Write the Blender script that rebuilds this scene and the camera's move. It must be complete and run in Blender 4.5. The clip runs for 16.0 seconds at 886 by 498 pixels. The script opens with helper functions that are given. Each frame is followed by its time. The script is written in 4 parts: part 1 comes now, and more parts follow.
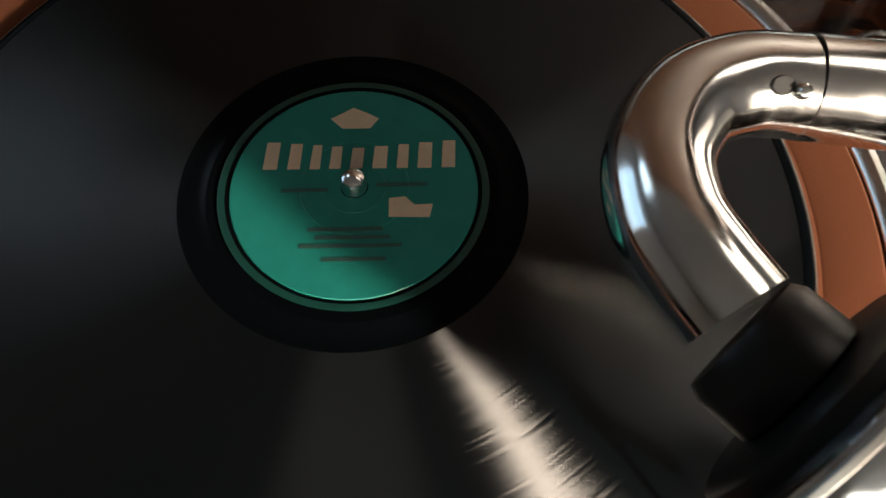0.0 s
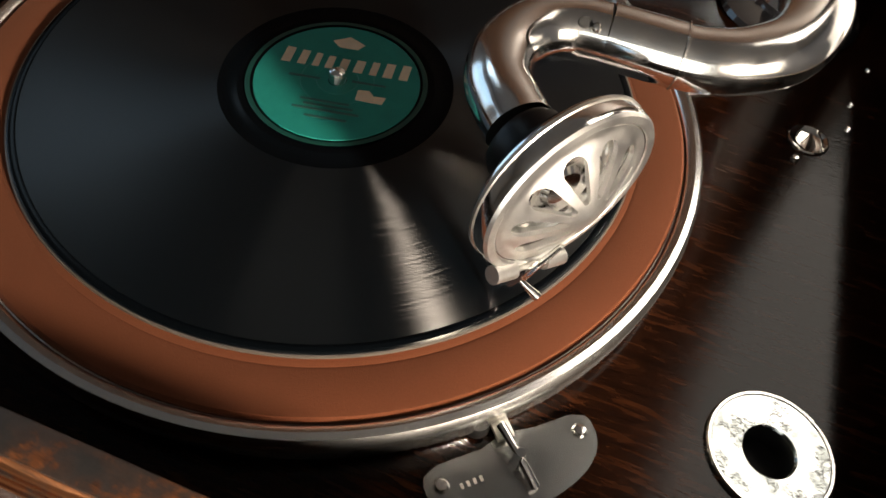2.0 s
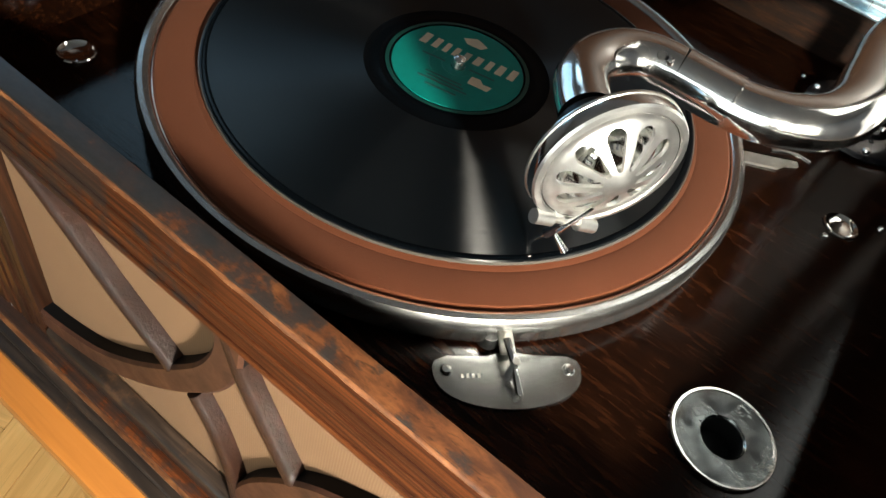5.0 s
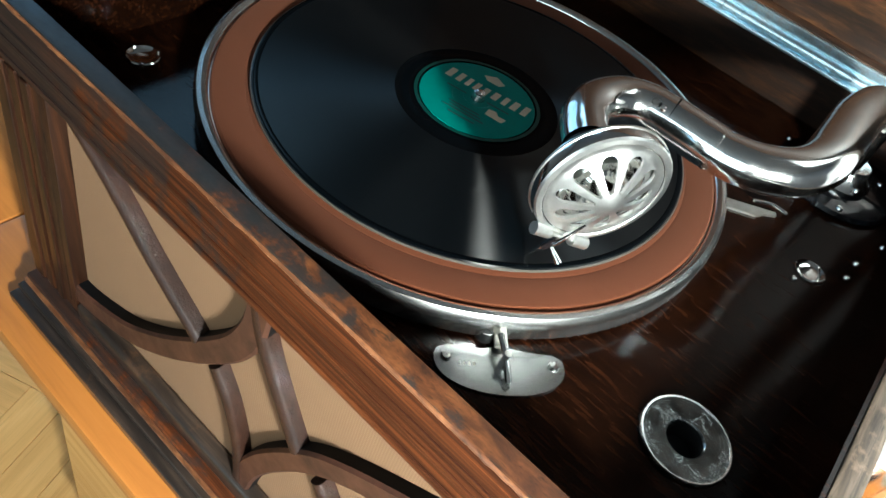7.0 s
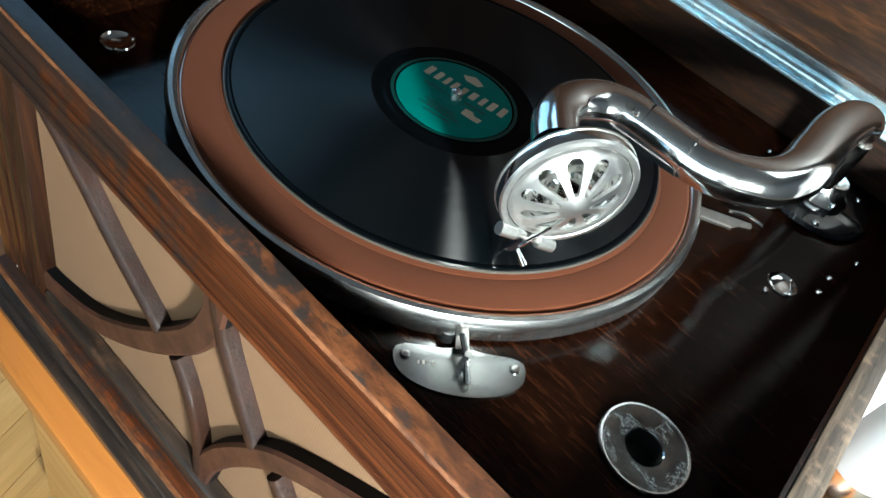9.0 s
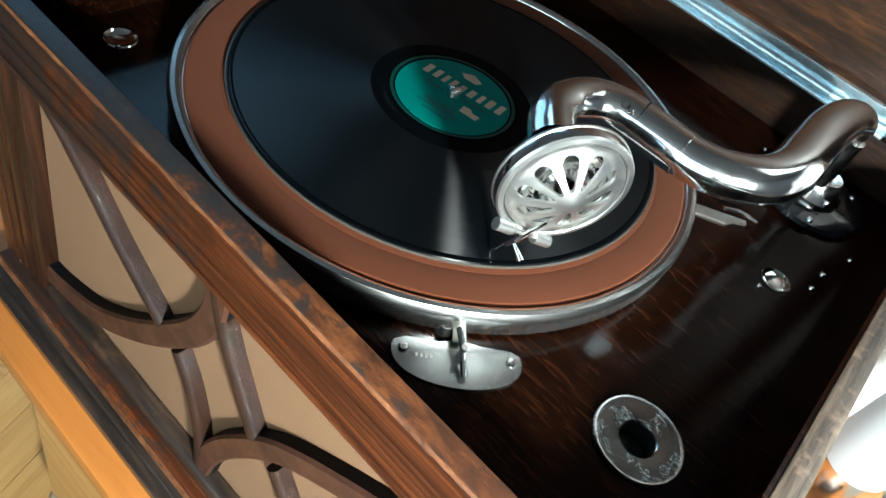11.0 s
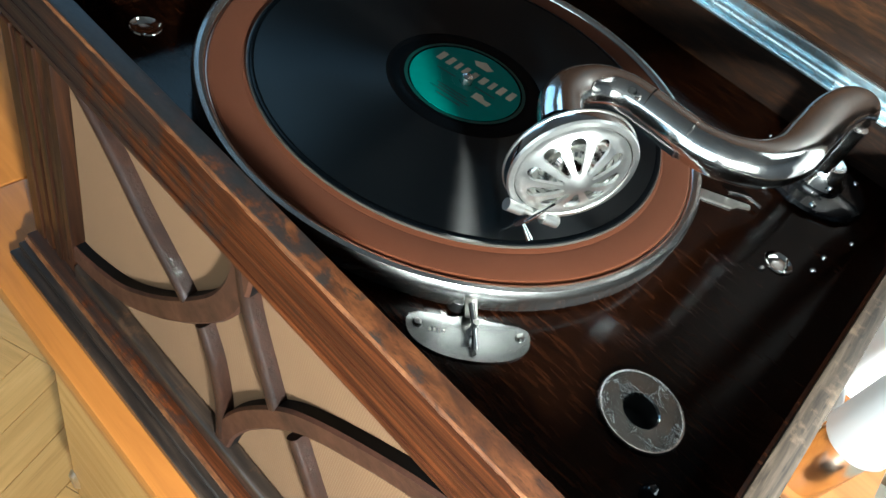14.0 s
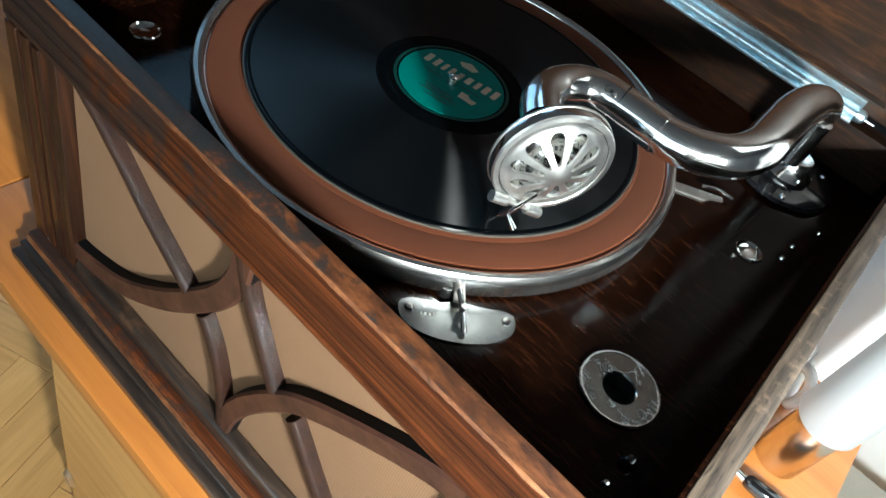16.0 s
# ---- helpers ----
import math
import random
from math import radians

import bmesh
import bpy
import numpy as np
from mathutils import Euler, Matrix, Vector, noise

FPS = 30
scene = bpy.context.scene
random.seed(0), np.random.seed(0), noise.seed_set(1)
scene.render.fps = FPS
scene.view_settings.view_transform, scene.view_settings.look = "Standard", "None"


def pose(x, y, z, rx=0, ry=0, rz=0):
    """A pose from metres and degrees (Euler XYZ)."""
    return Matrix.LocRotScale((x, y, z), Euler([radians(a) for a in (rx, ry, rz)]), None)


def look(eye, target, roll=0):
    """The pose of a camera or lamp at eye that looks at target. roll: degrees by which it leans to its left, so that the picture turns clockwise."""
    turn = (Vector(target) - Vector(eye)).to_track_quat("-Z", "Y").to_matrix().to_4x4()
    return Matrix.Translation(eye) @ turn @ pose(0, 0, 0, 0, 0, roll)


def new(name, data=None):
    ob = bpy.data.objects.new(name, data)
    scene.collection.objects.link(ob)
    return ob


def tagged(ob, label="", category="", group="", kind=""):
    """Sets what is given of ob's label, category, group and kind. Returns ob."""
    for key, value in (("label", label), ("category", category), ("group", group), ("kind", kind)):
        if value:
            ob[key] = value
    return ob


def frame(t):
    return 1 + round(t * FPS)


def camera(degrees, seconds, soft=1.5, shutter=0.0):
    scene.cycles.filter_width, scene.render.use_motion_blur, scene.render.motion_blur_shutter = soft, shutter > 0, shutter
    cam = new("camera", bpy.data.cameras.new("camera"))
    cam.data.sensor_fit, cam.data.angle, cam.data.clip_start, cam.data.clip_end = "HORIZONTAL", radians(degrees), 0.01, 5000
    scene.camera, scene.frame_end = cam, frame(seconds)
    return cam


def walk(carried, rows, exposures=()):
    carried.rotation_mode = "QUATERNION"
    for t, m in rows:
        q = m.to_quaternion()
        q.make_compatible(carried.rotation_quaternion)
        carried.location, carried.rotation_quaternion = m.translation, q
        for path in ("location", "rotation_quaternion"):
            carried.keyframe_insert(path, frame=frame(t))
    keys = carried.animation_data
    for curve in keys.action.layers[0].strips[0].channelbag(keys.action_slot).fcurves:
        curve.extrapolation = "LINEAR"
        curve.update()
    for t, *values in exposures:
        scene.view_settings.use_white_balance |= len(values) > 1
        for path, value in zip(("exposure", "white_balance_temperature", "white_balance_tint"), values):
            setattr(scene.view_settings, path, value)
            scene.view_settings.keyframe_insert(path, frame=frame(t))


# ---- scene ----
cam = camera(64.68, 16.0, soft=1.5, shutter=0.3)
PATH = [
    (0.0, 0.0400, -0.1007, 0.1621, 28.26, -1.06, 10.28),
    (0.2, 0.0445, -0.1119, 0.1680, 29.03, -1.42, 11.60),
    (0.5, 0.0534, -0.1331, 0.1672, 31.28, -1.58, 12.63),
    (0.8, 0.0585, -0.1533, 0.1730, 33.30, -3.78, 12.11),
    (1.0, 0.0658, -0.1644, 0.1837, 33.25, -3.79, 12.84),
    (1.5, 0.0809, -0.1911, 0.2016, 35.79, -4.10, 14.12),
    (2.0, 0.1044, -0.1977, 0.1993, 34.95, -4.77, 20.92),
    (2.5, 0.1200, -0.2113, 0.2080, 36.23, -4.53, 25.31),
    (3.0, 0.1241, -0.2255, 0.2114, 36.85, -5.50, 29.43),
    (3.5, 0.1315, -0.2332, 0.2096, 37.35, -6.23, 32.23),
    (4.0, 0.1355, -0.2424, 0.2073, 37.60, -7.53, 34.19),
    (6.5, 0.1598, -0.2891, 0.2278, 41.39, -12.95, 41.37),
    (7.0, 0.1631, -0.2955, 0.2293, 41.71, -13.49, 41.79),
    (7.5, 0.1650, -0.2951, 0.2269, 41.72, -14.08, 42.22),
    (8.0, 0.1676, -0.2894, 0.2296, 41.72, -14.96, 42.82),
    (8.5, 0.1709, -0.2871, 0.2291, 41.80, -14.87, 42.95),
    (9.0, 0.1732, -0.2857, 0.2283, 41.71, -15.21, 43.15),
    (11.5, 0.1763, -0.2894, 0.2331, 41.38, -15.38, 43.24),
    (12.0, 0.1760, -0.2884, 0.2343, 41.18, -15.47, 43.11),
    (12.5, 0.1766, -0.2885, 0.2329, 41.02, -15.64, 43.21),
    (13.0, 0.1781, -0.2925, 0.2334, 40.60, -15.76, 43.27),
    (13.5, 0.1816, -0.2949, 0.2334, 40.69, -15.18, 43.56),
    (14.0, 0.1831, -0.3010, 0.2381, 40.58, -14.91, 43.98),
    (14.5, 0.1792, -0.3027, 0.2463, 41.23, -14.72, 42.80),
    (15.0, 0.1731, -0.3104, 0.2484, 41.03, -15.26, 41.67),
    (15.5, 0.1770, -0.3176, 0.2495, 41.19, -15.46, 41.73),
    (16.0, 0.1929, -0.3168, 0.2486, 41.10, -15.33, 42.84),
]
walk(cam, [(t, pose(*p)) for t, *p in PATH], exposures=[(0.0, 0.02, 8000, 13), (1.0, 0.08, 7750, 12), (2.0, -0.06, 7950, 14), (3.5, -0.03, 7800, 13), (4.0, 0.08, 7600, 11), (6.5, 0.16, 6050, -3), (9.0, 0.12, 5750, -4), (14.0, 0.08, 5800, -4), (16.0, -0.13, 5850, -1)])

# Plan: z = 0 is the top of the record, the turntable's axis stands at x = y = 0,
# x runs along the cabinet's front, y towards the hinge.
DECK = -0.019
TOP = 0.026
X0, X1 = -0.177, 0.248
Y0, Y1 = -0.181, 0.246
BASE = -0.208
FLOOR = -0.96

# ---- world and lights ----
world = bpy.data.worlds.new("world")
scene.world = world
world.use_nodes = True
wn = world.node_tree
sky = wn.nodes.new("ShaderNodeTexSky")
sky.sky_type = "NISHITA"
sky.sun_disc = False
sky.sun_elevation, sky.sun_rotation = radians(20), radians(60)
wn.links.new(sky.outputs[0], wn.nodes["Background"].inputs[0])
wn.nodes["Background"].inputs[1].default_value = 0.06


def area(name, m, w, h, power, colour, spread=180):
    la = bpy.data.lights.new(name, "AREA")
    la.shape, la.size, la.size_y, la.energy, la.color = "RECTANGLE", w, h, power, colour
    la.spread = radians(spread)
    ob = new(name, la)
    ob.matrix_world = m
    return ob


CEIL = 1.55
KEY = (0.528, -0.396, 0.220)
AIM = (0.25, 0.12, 0.0)
area("standing_lamp_light", look(KEY, AIM), 0.055, 0.055, 19.0, (1.0, 0.97, 0.93))
CLM = Matrix.Translation((0.96, 1.20, CEIL - 0.06)) @ Matrix.Rotation(radians(-9), 4, "Z")
area("ceiling_lamp_light", CLM, 0.58, 1.60, 7.4, (0.95, 0.98, 1.0))
# added unseen blue source, placed for the daylight reflection on deck and record
BLUE_PANEL = Matrix.Translation((-1.50, 0.85, CEIL - 0.06))
area("ceiling_lamp_light", BLUE_PANEL, 0.70, 0.56, 1.6, (0.42, 0.70, 1.0))
area("south_window_light", look((0.35, -2.36, 0.46), (0.35, 0.0, 0.46)), 1.65, 1.86, 35.0, (0.86, 0.95, 1.0))
area("window_light", look((-2.15, 0.35, 0.45), (0, 0.2, 0.25)), 1.3, 1.2, 6.5, (0.32, 0.62, 1.0))
area("window_light", look((2.02, -1.45, 0.55), (0.3, -0.2, 0.2)), 1.2, 1.2, 10, (1.0, 0.97, 0.92))


# ---- mesh helpers ----
def box(bm, x0, x1, y0, y1, z0, z1, bevel=0.0, seg=2):
    r = bmesh.ops.create_cube(bm, size=1, matrix=Matrix.Translation(((x0 + x1) / 2, (y0 + y1) / 2, (z0 + z1) / 2)) @ Matrix.Diagonal((x1 - x0, y1 - y0, z1 - z0, 1)))
    if bevel:
        es = list({e for v in r["verts"] for e in v.link_edges})
        bmesh.ops.bevel(bm, geom=es, offset=bevel, segments=seg, profile=0.6, affect="EDGES")
    return bm


def boxed(*a, **k):
    return box(bmesh.new(), *a, **k)


def lathe(profile, n=64, m=None, closed=False):
    """Turns (radius, height) pairs about z."""
    bm = bmesh.new()
    rings = []
    for r, z in profile:
        if r < 1e-6:
            rings.append([bm.verts.new((0, 0, z))])
        else:
            rings.append([bm.verts.new((r * math.cos(2 * math.pi * i / n), r * math.sin(2 * math.pi * i / n), z)) for i in range(n)])
    pairs = list(zip(rings, rings[1:])) + ([(rings[-1], rings[0])] if closed else [])
    for a, b in pairs:
        for i in range(n):
            j = (i + 1) % n
            if len(a) == 1 and len(b) == 1:
                continue
            if len(a) == 1:
                bm.faces.new((a[0], b[j], b[i]))
            elif len(b) == 1:
                bm.faces.new((a[i], a[j], b[0]))
            else:
                bm.faces.new((a[i], a[j], b[j], b[i]))
    bmesh.ops.recalc_face_normals(bm, faces=bm.faces)
    if m is not None:
        bmesh.ops.transform(bm, matrix=m, verts=bm.verts)
    return bm


def spline(points, steps=10):
    """A smooth line through the points (Catmull-Rom)."""
    p = [Vector(q) for q in points]
    p = [2 * p[0] - p[1]] + p + [2 * p[-1] - p[-2]]
    out = []
    for i in range(1, len(p) - 2):
        for k in range(steps):
            t = k / steps
            out.append(0.5 * (2 * p[i] + (p[i + 1] - p[i - 1]) * t + (2 * p[i - 1] - 5 * p[i] + 4 * p[i + 1] - p[i + 2]) * t * t + (3 * p[i] - p[i - 1] - 3 * p[i + 1] + p[i + 2]) * t ** 3))
    out.append(p[-2])
    return out


def tube(points, radius, n=24, caps=True, steps=10, smooth=True, inner=0.0):
    """A round bar or pipe swept along the points; radius is a number or one for each point given."""
    line = spline(points, steps) if smooth else [Vector(q) for q in points]
    if isinstance(radius, (int, float)):
        rad = [radius] * len(line)
    else:
        rad = [float(v) for v in np.interp(np.linspace(0, len(radius) - 1, len(line)), range(len(radius)), radius)]
    bm = bmesh.new()
    rings = []
    up = None
    for i, p in enumerate(line):
        d = (line[min(i + 1, len(line) - 1)] - line[max(i - 1, 0)]).normalized()
        if up is None:
            up = d.orthogonal().normalized()
        up = (up - d * up.dot(d)).normalized()
        side = d.cross(up)
        rings.append([bm.verts.new(p + rad[i] * (math.cos(2 * math.pi * k / n) * up + math.sin(2 * math.pi * k / n) * side)) for k in range(n)])
    for a, b in zip(rings, rings[1:]):
        for k in range(n):
            bm.faces.new((a[k], a[(k + 1) % n], b[(k + 1) % n], b[k]))
    if caps:
        bm.faces.new(rings[0][::-1])
        bm.faces.new(rings[-1])
    bmesh.ops.recalc_face_normals(bm, faces=bm.faces)
    return bm


def plate(outline, thick, m=None, holes=(), bevel=0.0):
    """A flat piece with an outline in x, y, its underside at z = 0, with holes cut through."""
    bm = bmesh.new()
    loops = []
    for pts in (outline, *holes):
        vs = [bm.verts.new((x, y, 0)) for x, y in pts]
        loops.append(vs)
        for a, b in zip(vs, vs[1:] + vs[:1]):
            bm.edges.new((a, b))
    bmesh.ops.triangle_fill(bm, use_beauty=True, use_dissolve=False, edges=bm.edges[:])
    flat = bm.faces[:]
    ext = bmesh.ops.extrude_face_region(bm, geom=flat)
    bmesh.ops.translate(bm, verts=[v for v in ext["geom"] if isinstance(v, bmesh.types.BMVert)], vec=(0, 0, thick))
    bmesh.ops.recalc_face_normals(bm, faces=bm.faces)
    if bevel:
        es = [e for e in bm.edges if e.is_manifold and e.calc_face_angle(0) > 1.0 and max(v.co.z for v in e.verts) > thick * 0.9 and min(v.co.z for v in e.verts) > thick * 0.9]
        bmesh.ops.bevel(bm, geom=es, offset=bevel, segments=2, profile=0.5, affect="EDGES")
    if m is not None:
        bmesh.ops.transform(bm, matrix=m, verts=bm.verts)
    return bm


def strip(points, width, thick, m, soft=0.2):
    """A bar of rectangular section with softened top edges that follows points in x, y."""
    line = [Vector((*q, 0)) for q in points]
    bm = bmesh.new()
    rings = []
    for i, p in enumerate(line):
        d = (line[min(i + 1, len(line) - 1)] - line[max(i - 1, 0)]).normalized()
        s = Vector((-d.y, d.x, 0)) * width / 2
        e = min(0.0016, width * 0.2) if soft <= 0.2 else width * soft * 0.5
        k = 1 - (e if soft <= 0.2 else width * soft) / (width / 2)
        if soft <= 0.2:
            sect = [(-1, 0), (-1, thick - e), (-k, thick), (k, thick), (1, thick - e), (1, 0)]
        else:
            low = thick - width * soft
            sect = [(-1, 0)] + [(-math.cos(math.pi * j / 12), low + width * soft * math.sin(math.pi * j / 12)) for j in range(13)] + [(1, 0)]
        rings.append([bm.verts.new(p + s * a + Vector((0, 0, h))) for a, h in sect])
    n = len(sect)
    for a, b in zip(rings, rings[1:]):
        for k in range(n):
            f = bm.faces.new((a[k], a[(k + 1) % n], b[(k + 1) % n], b[k]))
            f.smooth = soft > 0.2 and 0 < k < n - 2
    bm.faces.new(rings[0][::-1])
    bm.faces.new(rings[-1])
    bmesh.ops.recalc_face_normals(bm, faces=bm.faces)
    bmesh.ops.transform(bm, matrix=m, verts=bm.verts)
    return bm


def merge(*bms):
    out = bmesh.new()
    for b in bms:
        me = bpy.data.meshes.new("tmp")
        b.to_mesh(me)
        b.free()
        out.from_mesh(me)
        bpy.data.meshes.remove(me)
    return out


def thing(name, at, label, category, group=""):
    ob = new(name)
    ob.empty_display_size = 0.02
    ob.location = at
    return tagged(ob, label, category, group)


def part(name, bm, material, parent=None, label="", smooth=35):
    """Links a bmesh, given in world places, as one mesh under parent."""
    me = bpy.data.meshes.new(name)
    bm.to_mesh(me)
    bm.free()
    if smooth:
        me.polygons.foreach_set("use_smooth", [True] * len(me.polygons))
        me.set_sharp_from_angle(angle=radians(smooth))
    if material:
        me.materials.append(material)
    ob = new(name, me)
    if parent:
        ob.parent = parent
        if not parent.parent and parent.type == "EMPTY":
            ob.matrix_parent_inverse = parent.matrix_basis.inverted()
    if label:
        ob["label"] = label
    return ob


def setting(name, bm, material, label, category, smooth=35):
    return tagged(part(name, bm, material, None, "", smooth), label, category, "", "structure")


# ---- materials ----
def mat(name):
    m = bpy.data.materials.new(name)
    m.use_nodes = True
    return m, m.node_tree, m.node_tree.nodes["Principled BSDF"]


def node(nt, kind, **props):
    n = nt.nodes.new(kind)
    for k, v in props.items():
        if k == "Scale3":
            n.inputs["Scale"].default_value = v
        elif k in n.inputs:
            n.inputs[k].default_value = v
        else:
            setattr(n, k, v)
    return n


def coords(nt, scale=(1, 1, 1), rot=(0, 0, 0), seed=False):
    tc = nt.nodes.new("ShaderNodeTexCoord")
    mp = nt.nodes.new("ShaderNodeMapping")
    mp.inputs["Scale"].default_value = scale
    mp.inputs["Rotation"].default_value = [radians(a) for a in rot]
    nt.links.new(tc.outputs["Object"], mp.inputs["Vector"])
    if seed:
        oi = nt.nodes.new("ShaderNodeObjectInfo")
        mul = node(nt, "ShaderNodeVectorMath", operation="SCALE")
        comb = nt.nodes.new("ShaderNodeCombineXYZ")
        for k in range(3):
            nt.links.new(oi.outputs["Random"], comb.inputs[k])
        mul.inputs["Scale"].default_value = 37.0
        nt.links.new(comb.outputs[0], mul.inputs[0])
        nt.links.new(mul.outputs[0], mp.inputs["Location"])
    return mp.outputs["Vector"]


def ramp(nt, fac, stops):
    r = nt.nodes.new("ShaderNodeValToRGB")
    els = r.color_ramp.elements
    while len(els) < len(stops):
        els.new(0.5)
    for e, (pos, col) in zip(els, stops):
        e.position = pos
        e.color = (*col, 1) if len(col) == 3 else col
    nt.links.new(fac, r.inputs["Fac"])
    return r.outputs["Color"]


def noisy(nt, vec, scale, detail=4, rough=0.55, dist=0.0):
    n = node(nt, "ShaderNodeTexNoise", Scale=scale, Detail=detail, Roughness=rough, Distortion=dist)
    nt.links.new(vec, n.inputs["Vector"])
    return n.outputs["Fac"]


def mixed(nt, fac, a, b, how="MIX"):
    m = nt.nodes.new("ShaderNodeMix")
    m.data_type, m.blend_type = "RGBA", how
    if isinstance(fac, (int, float)):
        m.inputs[0].default_value = fac
    else:
        nt.links.new(fac, m.inputs[0])
    for k, v in ((6, a), (7, b)):
        if isinstance(v, tuple):
            m.inputs[k].default_value = (*v, 1)
        else:
            nt.links.new(v, m.inputs[k])
    return m.outputs[2]


def bumped(nt, bsdf, height, strength, distance=0.001):
    b = node(nt, "ShaderNodeBump", Strength=strength, Distance=distance)
    nt.links.new(height, b.inputs["Height"])
    nt.links.new(b.outputs["Normal"], bsdf.inputs["Normal"])


def wood(name, dark, mid, light, grain=(6, 120, 120), rough=0.45, coat=0.0, wear=None, bump=0.25, seed=False, bumpd=0.0006, pore=0.7, spec=0.5, coatbump=1.5, coatgrain=(420, 420, 420)):
    m, nt, b = mat(name)
    v = coords(nt, grain, seed=seed)
    fine = noisy(nt, v, 1.0, 7, 0.65, 0.4)
    v2 = coords(nt, tuple(g * 0.22 for g in grain), seed=seed)
    wide = noisy(nt, v2, 1.0, 3, 0.5, 0.8)
    pores = noisy(nt, coords(nt, (grain[0] * 3, grain[1] * 6, grain[2] * 6), seed=seed), 1.0, 2, 0.5)
    col = ramp(nt, fine, [(0.30, dark), (0.50, mid), (0.72, light)])
    col = mixed(nt, ramp(nt, wide, [(0.35, (0, 0, 0)), (0.7, (0.6, 0.6, 0.6))]), col, dark)
    col = mixed(nt, ramp(nt, pores, [(0.60, (0, 0, 0)), (0.72, (pore,) * 3)]), col, tuple(c * 0.35 for c in dark))
    if wear:
        v3 = coords(nt, (1, 1, 1))
        w = ramp(nt, noisy(nt, v3, 38, 6, 0.7), [(0.56, (0, 0, 0)), (0.68, (0.55, 0.55, 0.55))])
        col = mixed(nt, w, col, wear)
    nt.links.new(col, b.inputs["Base Color"])
    r = ramp(nt, fine, [(0.2, (rough + 0.12,) * 3), (0.8, (rough - 0.08,) * 3)])
    nt.links.new(r, b.inputs["Roughness"])
    if coat:
        b.inputs["Coat Weight"].default_value = coat
        b.inputs["Coat Roughness"].default_value = 0.08
    b.inputs["Specular IOR Level"].default_value = spec
    bumped(nt, b, fine, bump, bumpd)
    if coat:
        cb = node(nt, "ShaderNodeBump", Strength=min(1.0, bump * coatbump), Distance=bumpd)
        nt.links.new(noisy(nt, coords(nt, coatgrain), 1.0, 4, 0.6), cb.inputs["Height"])
        nt.links.new(cb.outputs["Normal"], b.inputs["Coat Normal"])
    return m


def metal(name, colour, rough=0.16, smear=0.10, tarnish=None, bump=0.02, blotch=90):
    m, nt, b = mat(name)
    b.inputs["Metallic"].default_value = 1.0
    v = coords(nt)
    n1 = noisy(nt, v, blotch, 5, 0.6)
    n2 = noisy(nt, v, 900, 3, 0.6)
    col = mixed(nt, ramp(nt, n1, [(0.45, (0, 0, 0)), (0.75, (1, 1, 1))]), colour, tarnish or tuple(c * 0.8 for c in colour))
    nt.links.new(col, b.inputs["Base Color"])
    nt.links.new(ramp(nt, n1, [(0.3, (rough,) * 3), (0.75, (rough + smear,) * 3)]), b.inputs["Roughness"])
    bumped(nt, b, n2, bump, 0.0004)
    return m


def plain(name, colour, rough=0.5, vary=0.15, scale=60, bump=0.05, **kw):
    m, nt, b = mat(name)
    n = noisy(nt, coords(nt), scale, 4)
    nt.links.new(mixed(nt, n, tuple(c * (1 - vary) for c in colour), tuple(min(1, c * (1 + vary)) for c in colour)), b.inputs["Base Color"])
    b.inputs["Roughness"].default_value = rough
    for k, v in kw.items():
        b.inputs[k.replace("_", " ")].default_value = v
    bumped(nt, b, n, bump, 0.0006)
    return m

CABINET_WOOD = wood("cabinet_oak", (0.007, 0.0022, 0.0012), (0.056, 0.0150, 0.0048), (0.160, 0.0440, 0.0125), (9, 420, 420), 0.50, 0.0, wear=(0.014, 0.0050, 0.0024), bump=0.16, spec=0.12)
UPRIGHT_WOOD = wood("upright_oak", (0.006, 0.0022, 0.0012), (0.029, 0.0100, 0.0043), (0.072, 0.0250, 0.0095), (330, 330, 8), 0.40, 0.22, wear=(0.012, 0.0055, 0.003), bump=0.12, spec=0.25)
RUBBED_WOOD = wood("rubbed_oak", (0.030, 0.010, 0.0045), (0.160, 0.058, 0.021), (0.34, 0.145, 0.057), (60, 120, 120), 0.42, 0.0)
CAP_WOOD = wood("blackened_oak", (0.016, 0.0052, 0.0023), (0.086, 0.0275, 0.0092), (0.185, 0.066, 0.0220), (70, 190, 190), 0.45, 0.0, bump=0.12, spec=0.3)


def black_patches(m, slope, start, amount):
    """Black patches with bare gaps, denser towards one end; on the cap, worn varnish."""
    nt = m.node_tree
    b = nt.nodes["Principled BSDF"]
    along = node(nt, "ShaderNodeSeparateXYZ")
    nt.links.new(coords(nt), along.inputs[0])
    patch = node(nt, "ShaderNodeMath", operation="MULTIPLY_ADD")
    patch.inputs[1].default_value = -slope
    nt.links.new(along.outputs[0], patch.inputs[0])
    nt.links.new(noisy(nt, coords(nt, (1, 1.6, 1)), 75, 6, 0.62), patch.inputs[2])
    left = ramp(nt, patch.outputs[0], [(start, (0, 0, 0)), (start + 0.08, (amount * 0.85,) * 3), (start + 0.23, (amount,) * 3)])
    black = mixed(nt, noisy(nt, coords(nt, (1, 1.5, 1)), 260, 5, 0.7), (0.0040, 0.0038, 0.0038), (0.026, 0.022, 0.020))
    nt.links.new(mixed(nt, left, b.inputs["Base Color"].links[0].from_socket, black), b.inputs["Base Color"])


